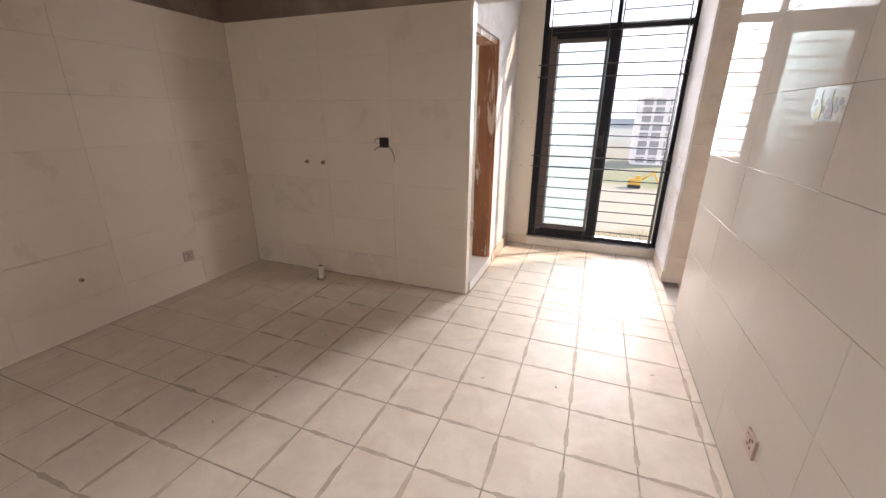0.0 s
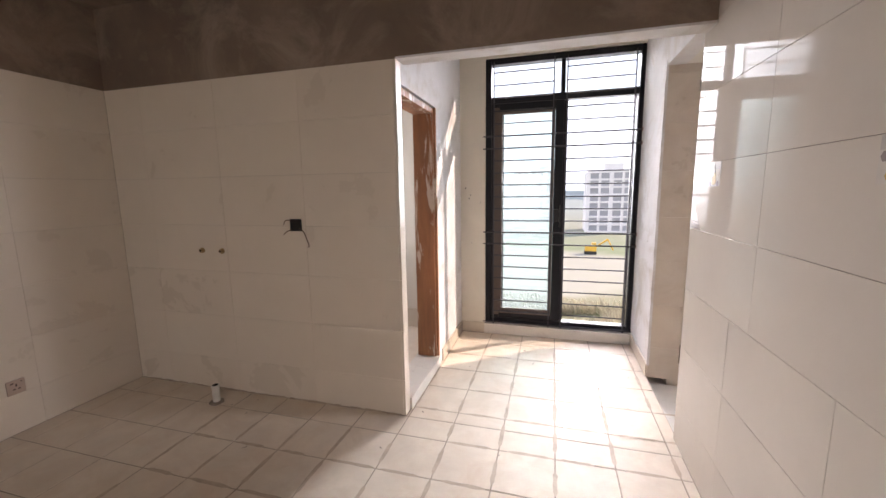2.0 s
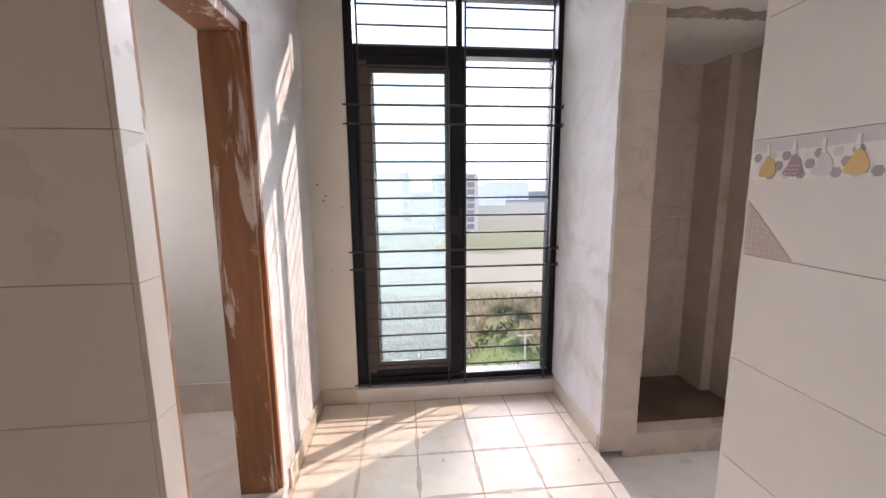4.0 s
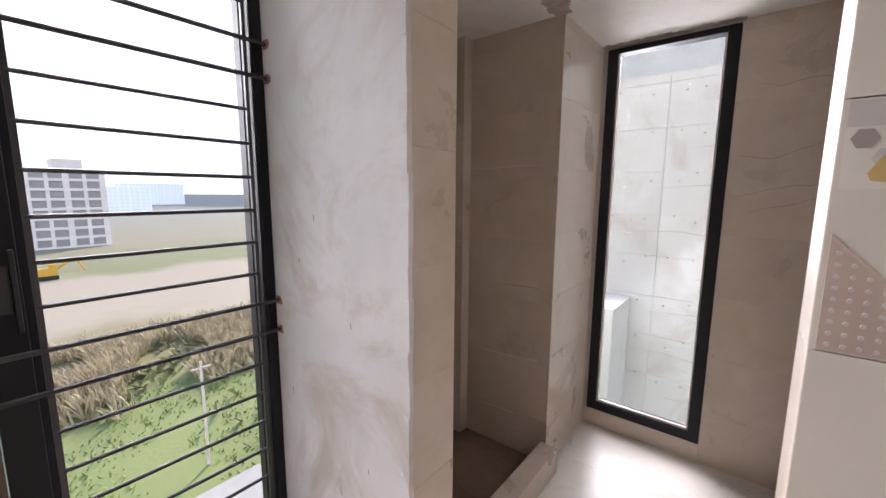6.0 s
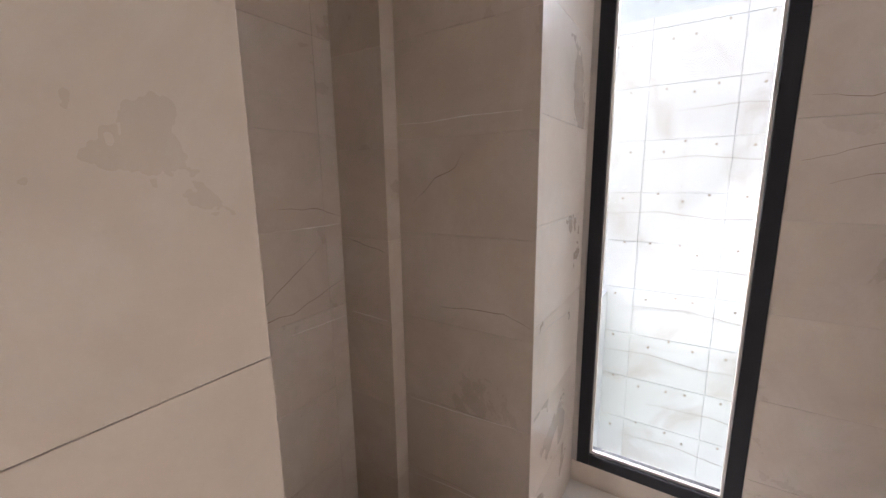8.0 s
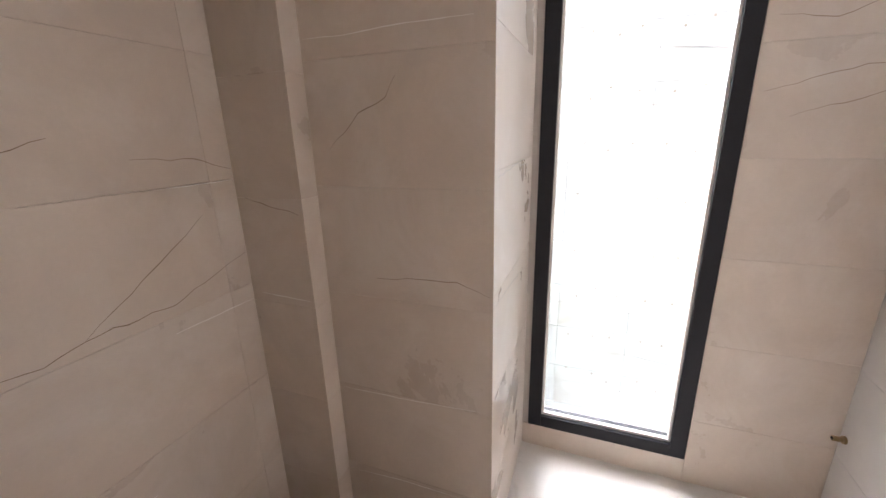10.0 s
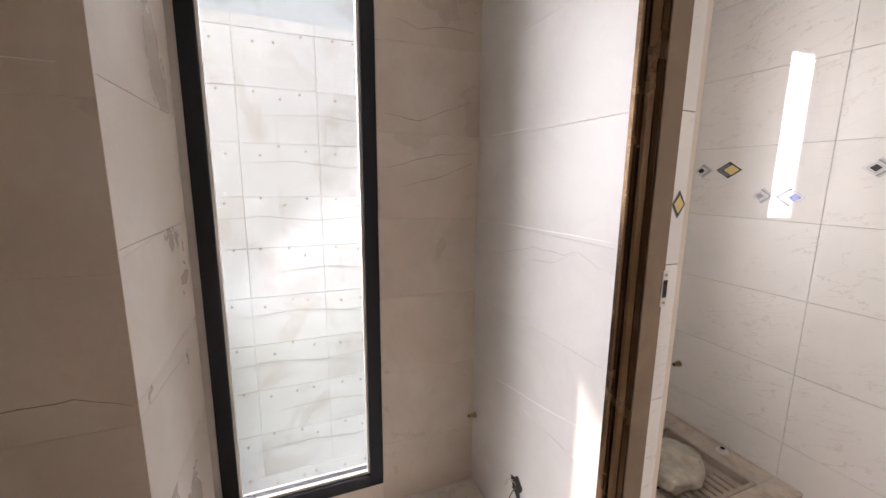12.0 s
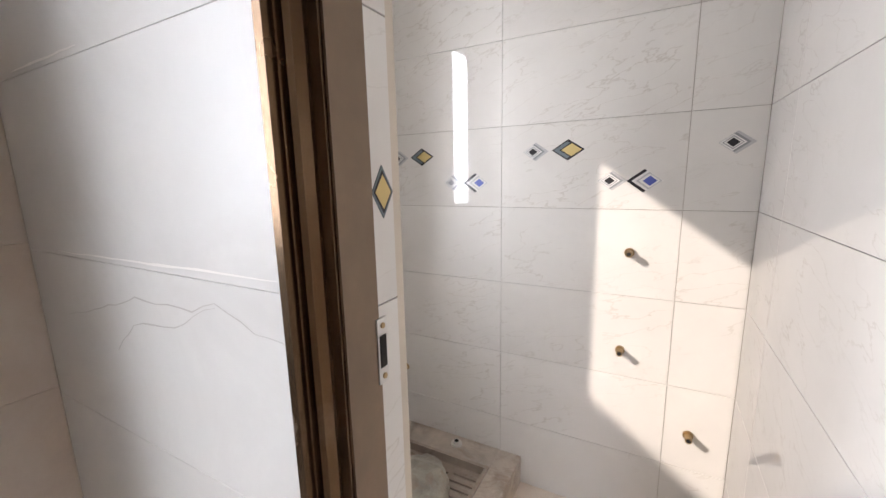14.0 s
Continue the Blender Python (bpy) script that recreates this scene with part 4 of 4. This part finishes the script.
for y, z, l in ((4.48, 0.68, 0.03), (4.30, 1.35, 0.02), (4.12, 1.02, 0.02), (4.05, 0.55, 0.02), (4.40, 1.2, 0.015), (4.2, 0.4, 0.03)):
    part("scuff", prism(bmesh.new(), [(y, z), (y + 0.004, z + l), (y + 0.007, z + l * 0.9), (y + 0.004, z)], "x", 0.7192, 0.7205), MORTAR, pier)
RUST = plain("rusty_plaster_stain", (0.34, 0.16, 0.12), 0.9)
for z in (0.235 + 6 * 0.1145, 0.235 + 7 * 0.1145, 0.235 + 14 * 0.1145, 0.235 + 15 * 0.1145):
    pts = [(GY + 0.02 * math.cos(a) * (1 + 0.3 * math.sin(3 * a + z * 9)), z + 0.022 * math.sin(a) * (1 + 0.3 * math.cos(2 * a))) for a in (k * math.tau / 12 for k in range(12))]
    part("rust_stain", prism(bmesh.new(), pts, "x", 0.7185, 0.7205), RUST, pier)

# ---- floor tiles ----
tiling(floor, (0, 0, 0), (1, 0, 0), (0, 1, 0), (W, EX, 0.3055, 0.034), (-1.55, N, 0.3085, 1.495), FLOOR_TILE, gap=0.007, thick=0.006, edge=0.0012, jitter=0.0006)
tiling(floor, (0, 0, 0), (1, 0, 0), (0, 1, 0), (BX, EX + 0.02, 0.3055, 0.034), (N, WIN_Y - 0.075, 0.3085, 1.495), FLOOR_TILE, gap=0.007, thick=0.006, edge=0.0012, jitter=0.0006)
DUST = material("brown_joint_dust", (0.58, 0.47, 0.37), 0.9, vary=0.14, scale=9.0, grain=70.0, bump=0.2)
rng = random.Random(21)
vs, fs = [], []


def dust_strip(a, b, along_x, line):
    """Smudged mortar dust lying over one stretch of a floor joint, with an uneven outline."""
    k = len(vs)
    steps = 7
    for i in range(steps + 1):
        c = a + (b - a) * i / steps
        thin = 0.25 if i in (0, steps) else 1.0
        for side in (-1, 1):
            w = side * thin * rng.uniform(0.008, 0.014)
            vs.append((c, line + w, 0.0016) if along_x else (line + w, c, 0.0016))
    for i in range(steps):
        fs.append((k + 2 * i, k + 2 * i + 2, k + 2 * i + 3, k + 2 * i + 1))


for i in range(-7, 3):
    for j in range(-3, 10):
        x, y = 0.034 + 0.3055 * i, 1.495 + 0.3085 * j
        if (x < BX and y > N - 0.33) or y > 4.2:
            continue
        if rng.random() < 0.88:
            a = rng.uniform(0, 0.05)
            dust_strip(x + a, x + rng.uniform(0.16, 0.305), True, y)
        if rng.random() < 0.88 and x > W:
            a = rng.uniform(0, 0.05)
            dust_strip(y + a, y + rng.uniform(0.16, 0.305), False, x)
me = bpy.data.meshes.new("joint_dust")
me.from_pydata(vs, [], fs)
me.materials.append(DUST)
tagged(new("joint_dust", me), "brown mortar dust smeared along the floor joints", "dust", kind="stuff")
rng = random.Random(11)
bm = bmesh.new()
for k in range(40):
    x, y, a, l = rng.uniform(-2.2, 0.6), rng.uniform(0.4, 4.3), rng.uniform(0, 6.28), rng.uniform(0.006, 0.03)
    if x < BX and y > N - 0.05:
        continue
    rod(bm, (x, y, 0.0035), (x + l * math.cos(a), y + l * math.sin(a), 0.0035 + rng.uniform(0, 0.003)), rng.uniform(0.0015, 0.003), 5)
tagged(part("floor_chips", bm, MORTAR), "scattered chips of mortar and wood on the floor", "debris", kind="stuff")

# ---- outside: white block wall of the light well ----
GZ = -17.0
well = setting("light_well_wall", "whitewashed block wall outside the tall window", "wall", WHITE_JOINT, (4.61, 4.8, 0.4, 4.62, -3.0, 2.65))
tiling(well, (4.6, 0, 0), (0, -1, 0), Z, (-4.62, -1.5, 0.62, -3.345), (-2.2, 2.65, 0.44, 0.356), WHITE_BLOCK, gap=0.003, thick=0.012, edge=0.002, jitter=0.0008, name="block")
bm = bmesh.new()
rng = random.Random(3)
for j in range(11):
    for i in range(5):
        for dy in (0.14, 0.34, 0.5):
            y, z = 4.6 - i * 0.62 - dy + rng.uniform(-0.03, 0.03), -1.9 + j * 0.44 + rng.uniform(-0.05, 0.05)
            rod(bm, (4.589, y, z), (4.6, y, z), 0.011, 6)
tagged(part("tie_hole", bm, MORTAR, well), kind="stuff")
# ribbons from vein() stand for cracks in the block wall
for k in range(9):
    z = -1.6 + k * 0.44 + 0.03 * math.sin(k * 2.1)
    y = 4.3 - 0.25 * (k % 3)
    vein(well, "x", 4.588, -1, ((y, z), (y - 0.5, z + 0.03), (y - 0.9, z - 0.02), (y - 1.5, z + 0.02)), VEIN, 0.004, k + 80)
# added stand-in for the well wall's top, set back to let sun pass
well_upper = setting("neighbour_wall", "added whitewashed wall standing in for the top of the light well", "wall", WHITE_BLOCK, (7.5, 7.8, 1.5, 9.0, GZ, 4.6))
# added slab, made this deep to cut the sun off the passage wall
overhang = setting("overhang", "pale cement slab over the light well, deepened to block sun", "slab", WHITE_BLOCK, (2.62, 4.6, 4.3, 5.6, 2.9, 4.3))
ledge = setting("parapet", "whitewashed low parapet of the light well", "parapet", WHITE_BLOCK, (3.95, 4.598, 4.19, 4.62, -3.0, 0.31), bevel=0.006)
well_floor = setting("light_well_floor", "pale cement ledge outside the tall window", "floor", WHITE_BLOCK, (2.62, 4.6, 0.4, 4.19, -3.1, -2.2))

# ---- outside: ground, field and far buildings ----


def ground_material():
    m = material("field_and_sand", (0.14, 0.19, 0.055), 0.95, vary=0.25, scale=0.25, grain=3.0, bump=0.5, bump_dist=0.1)
    nt = m.node_tree
    n, link = nt.nodes, nt.links.new
    old = n["Principled BSDF"].inputs["Base Color"].links[0].from_socket
    geo, sep = n.new("ShaderNodeNewGeometry"), n.new("ShaderNodeSeparateXYZ")
    link(geo.outputs["Position"], sep.inputs[0])
    nz = n.new("ShaderNodeTexNoise")
    nz.inputs["Scale"].default_value, nz.inputs["Detail"].default_value = 0.045, 7.0
    link(geo.outputs["Position"], nz.inputs["Vector"])
    ad = n.new("ShaderNodeMath")
    ad.operation = "MULTIPLY_ADD"
    link(nz.outputs["Fac"], ad.inputs[0])
    ad.inputs[1].default_value = 46.0
    link(sep.outputs["Y"], ad.inputs[2])
    cr = n.new("ShaderNodeValToRGB")
    mp = n.new("ShaderNodeMapRange")
    mp.inputs["From Min"].default_value, mp.inputs["From Max"].default_value = 0.0, 400.0
    link(ad.outputs[0], mp.inputs["Value"])
    link(mp.outputs[0], cr.inputs[0])
    stops = ((0.16, (0.30, 0.37, 0.15)), (0.185, (0.32, 0.29, 0.17)), (0.225, (0.34, 0.30, 0.19)), (0.245, (0.50, 0.45, 0.37)), (0.33, (0.48, 0.43, 0.36)), (0.36, (0.25, 0.28, 0.15)), (0.5, (0.33, 0.31, 0.24)), (1.0, (0.32, 0.34, 0.33)))
    els = cr.color_ramp.elements
    els[0].position, els[0].color = stops[0][0], (*stops[0][1], 1)
    els[1].position, els[1].color = stops[-1][0], (*stops[-1][1], 1)
    for pos, c in stops[1:-1]:
        els.new(pos).color = (*c, 1)
    mx = n.new("ShaderNodeMix")
    mx.data_type, mx.blend_type = "RGBA", "MIX"
    mx.inputs[0].default_value = 0.8
    link(old, mx.inputs[6])
    link(cr.outputs[0], mx.inputs[7])
    link(mx.outputs[2], n["Principled BSDF"].inputs["Base Color"])
    return m


GROUND = ground_material()
bm = bmesh.new()
bmesh.ops.create_grid(bm, x_segments=60, y_segments=60, size=3500)
for v in bm.verts:
    v.co.z = GZ
tagged(part("ground", bm, GROUND), "grassy field, reeds and bare sand seen from high up", "ground", kind="structure")

REED = material("dry_reeds", (0.72, 0.64, 0.46), 0.9, vary=0.25, scale=0.6, grain=6.0, bump=0.0)
BUSH = material("dull_green_scrub", (0.36, 0.38, 0.2), 0.9, vary=0.3, scale=0.6, grain=6.0, bump=0.0)
for mat, name, count, seed, lab in ((REED, "reeds", 11000, 5, "dense dry straw-coloured reeds"), (BUSH, "scrub", 700, 6, "low green scrub among the reeds")):
    rng = random.Random(seed)
    vs, fs = [], []
    for k in range(count):
        if rng.random() < 0.97:
            x, y = rng.uniform(-20, 45), rng.triangular(42, 66, 50)
        else:
            x, y = rng.uniform(10, 30), rng.uniform(24, 42)
        if noise.noise(Vector((x * 0.12, y * 0.12, seed))) < -0.15:
            continue
        hgt, wid = rng.uniform(0.9, 2.3) * (1 if mat is REED else 0.5), rng.uniform(0.05, 0.14) * (1 if mat is REED else 2)
        for j in range(3):
            a = rng.uniform(0, math.tau)
            dx, dy, lx, ly = wid * math.cos(a), wid * math.sin(a), rng.uniform(-1.3, 0.4), rng.uniform(-1.6, 0.2)
            b = len(vs)
            vs += [(x - dx, y - dy, GZ - 0.05), (x + dx, y + dy, GZ - 0.05), (x + dx * 0.7 + lx * 0.6, y + dy * 0.7 + ly * 0.6, GZ + hgt * 0.7), (x + lx, y + ly, GZ + hgt)]
            fs += [(b, b + 1, b + 2), (b, b + 2, b + 3)]
    me = bpy.data.meshes.new(name)
    me.from_pydata(vs, [], fs)
    me.materials.append(mat)
    tagged(new(name, me), lab, "reeds", kind="stuff")

GRASS = material("fresh_meadow_grass", (0.30, 0.40, 0.11), 0.9, vary=0.3, scale=0.5, grain=5.0, bump=0.0)
rng = random.Random(17)
vs, fs = [], []
for k in range(9000):
    x, y = rng.uniform(-14, 32), rng.uniform(14, 46)
    if noise.noise(Vector((x * 0.2, y * 0.2, 2.0))) < -0.2:
        continue
    a, hgt = rng.uniform(0, math.tau), rng.uniform(0.1, 0.4)
    dx, dy, b = 0.09 * math.cos(a), 0.09 * math.sin(a), len(vs)
    vs += [(x - dx, y - dy, GZ - 0.02), (x + dx, y + dy, GZ - 0.02), (x + rng.uniform(-0.3, 0.3), y + rng.uniform(-0.3, 0.3), GZ + hgt)]
    fs.append((b, b + 1, b + 2))
me = bpy.data.meshes.new("grass_tufts")
me.from_pydata(vs, [], fs)
me.materials.append(GRASS)
tagged(new("grass_tufts", me), "uneven tufts of bright meadow grass", "grass", kind="stuff")

CONCRETE = material("raw_concrete_frame", (0.70, 0.63, 0.61), 0.9, vary=0.1, scale=0.3, grain=4.0, bump=0.0)
# haze is put into the pale blue of the far facades and openings
FAR = material("haze_tinted_facade", (0.62, 0.69, 0.75), 0.9, vary=0.04, scale=0.05, grain=1.0, bump=0.0)
CONCRETE_FAR = material("raw_concrete_haze_glow", (0.42, 0.38, 0.38), 0.9, vary=0.1, scale=0.3, grain=4.0, bump=0.0)
# darker core colour stands in for the shade inside the open storeys
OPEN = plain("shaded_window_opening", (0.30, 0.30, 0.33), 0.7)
FAR_OPEN = plain("haze_paled_opening", (0.55, 0.62, 0.68), 0.7)
for far in (FAR, FAR_OPEN, CONCRETE_FAR):  # faint glow stands in for bright haze in front of the skyline
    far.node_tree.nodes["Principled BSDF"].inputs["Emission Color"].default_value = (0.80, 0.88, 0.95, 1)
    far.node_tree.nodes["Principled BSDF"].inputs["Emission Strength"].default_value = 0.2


def building(x, y, wide, deep, storeys, wall_mat, label, top=True, gaps=None):
    """A block with slab bands, piers and recessed openings on the side that faces the window."""
    ob = thing("building", (x, y, GZ), label, "building")
    h = storeys * 3.1
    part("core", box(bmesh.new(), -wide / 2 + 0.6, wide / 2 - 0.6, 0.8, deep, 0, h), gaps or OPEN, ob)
    for k in range(storeys + 1):
        part("floor_slab", box(bmesh.new(), -wide / 2, wide / 2, 0, deep, k * 3.1 - 0.25, k * 3.1 + 0.55), wall_mat, ob)
    bays = max(3, round(wide / 4))
    for k in range(bays + 1):
        c = -wide / 2 + k * wide / bays
        w = 0.9 if k % 2 else 1.5
        part("pier", box(bmesh.new(), c - w / 2, c + w / 2, 0.1, deep - 0.1, 0, h), wall_mat, ob)
    if top:
        part("roof_house", box(bmesh.new(), -wide * 0.15, wide * 0.25, 1, deep * 0.7, h + 0.55, h + 3.6), wall_mat, ob)
    return ob


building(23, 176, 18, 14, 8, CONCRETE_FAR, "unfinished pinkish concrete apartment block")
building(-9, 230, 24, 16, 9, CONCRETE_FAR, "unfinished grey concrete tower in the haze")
building(-24, 330, 26, 18, 8, FAR, "apartment block far off, haze put into its colour and glow", False, FAR_OPEN)
building(96, 430, 30, 20, 7, FAR, "apartment block far off, blued by haze in its colour", False, FAR_OPEN)
building(170, 640, 70, 26, 9, FAR, "skyline block blued by haze in its colour", False, FAR_OPEN)
building(-130, 520, 60, 26, 9, FAR, "skyline block blued by haze in its colour", False, FAR_OPEN)

pole = thing("utility_pole", (9.0, 30.8, GZ), "slim pale concrete utility pole in the grass", "pole")
part("post", rod(bmesh.new(), (0, 0, -0.2), (0, 0, 7.4), 0.10, 10, 0.07), CONCRETE, pole)
part("cross_arm", box(bmesh.new(), -0.6, 0.6, -0.05, 0.05, 6.9, 7.0), CONCRETE, pole)
PATH = material("pale_concrete_path", (0.5, 0.5, 0.48), 0.9, vary=0.08, scale=0.6, grain=6.0)
tagged(boxes("path", PATH, (-4.4, -3.4, 20, 46, GZ - 0.1, GZ + 0.02)), "pale concrete path through the grass", "path", kind="structure")
shed = thing("shed", (7.0, 22.5, GZ), "low shed with a pale sheet roof", "shed")
part("wall", box(bmesh.new(), -2.2, 2.2, -1.8, 1.8, 0, 2.5), CONCRETE, shed)
part("roof", box(bmesh.new(), -2.6, 2.6, -2.2, 2.2, 2.5, 2.62, 0.02), PATH, shed)
site_wall = setting("boundary_wall", "long low grey boundary wall between reeds and sand", "wall", CONCRETE, (19, 60, 61, 61.4, GZ, GZ + 1.6))
excavator = thing("excavator", (10.5, 117, GZ), "small yellow excavator on the bare sand", "excavator")
YELLOW = plain("yellow_machine_paint", (0.6, 0.36, 0.04), 0.5)
part("tracks", box(bmesh.new(), -1.6, 1.6, -1.2, 1.2, 0, 0.9, 0.2), BLACK, excavator)
part("body", box(bmesh.new(), -1.5, 1.5, -1.1, 1.1, 0.9, 2.4, 0.1), YELLOW, excavator)
part("cab", box(bmesh.new(), 0.2, 1.4, -1.0, 0.2, 2.4, 3.3, 0.1), YELLOW, excavator)
part("boom", rod(bmesh.new(), (1.2, 0.4, 1.8), (4.5, 0.4, 4.2), 0.25, 8), YELLOW, excavator)
part("arm", rod(bmesh.new(), (4.5, 0.4, 4.2), (6.0, 0.4, 1.2), 0.2, 8), YELLOW, excavator)

# glowing cylinder that stands in for the bright hazy sky at the horizon
HAZE = bpy.data.materials.new("horizon_haze")
HAZE.use_nodes = True
hb = HAZE.node_tree.nodes["Principled BSDF"]
hb.inputs["Base Color"].default_value = (0.8, 0.82, 0.85, 1)
hb.inputs["Emission Color"].default_value = (0.93, 0.96, 1.0, 1)
hb.inputs["Emission Strength"].default_value = 0.62
tagged(part("backdrop", rod(bmesh.new(), (0, 0, GZ - 1), (0, 0, 1500), 3000, 64, caps=False), HAZE), "bright hazy sky along the horizon", "backdrop", kind="structure")
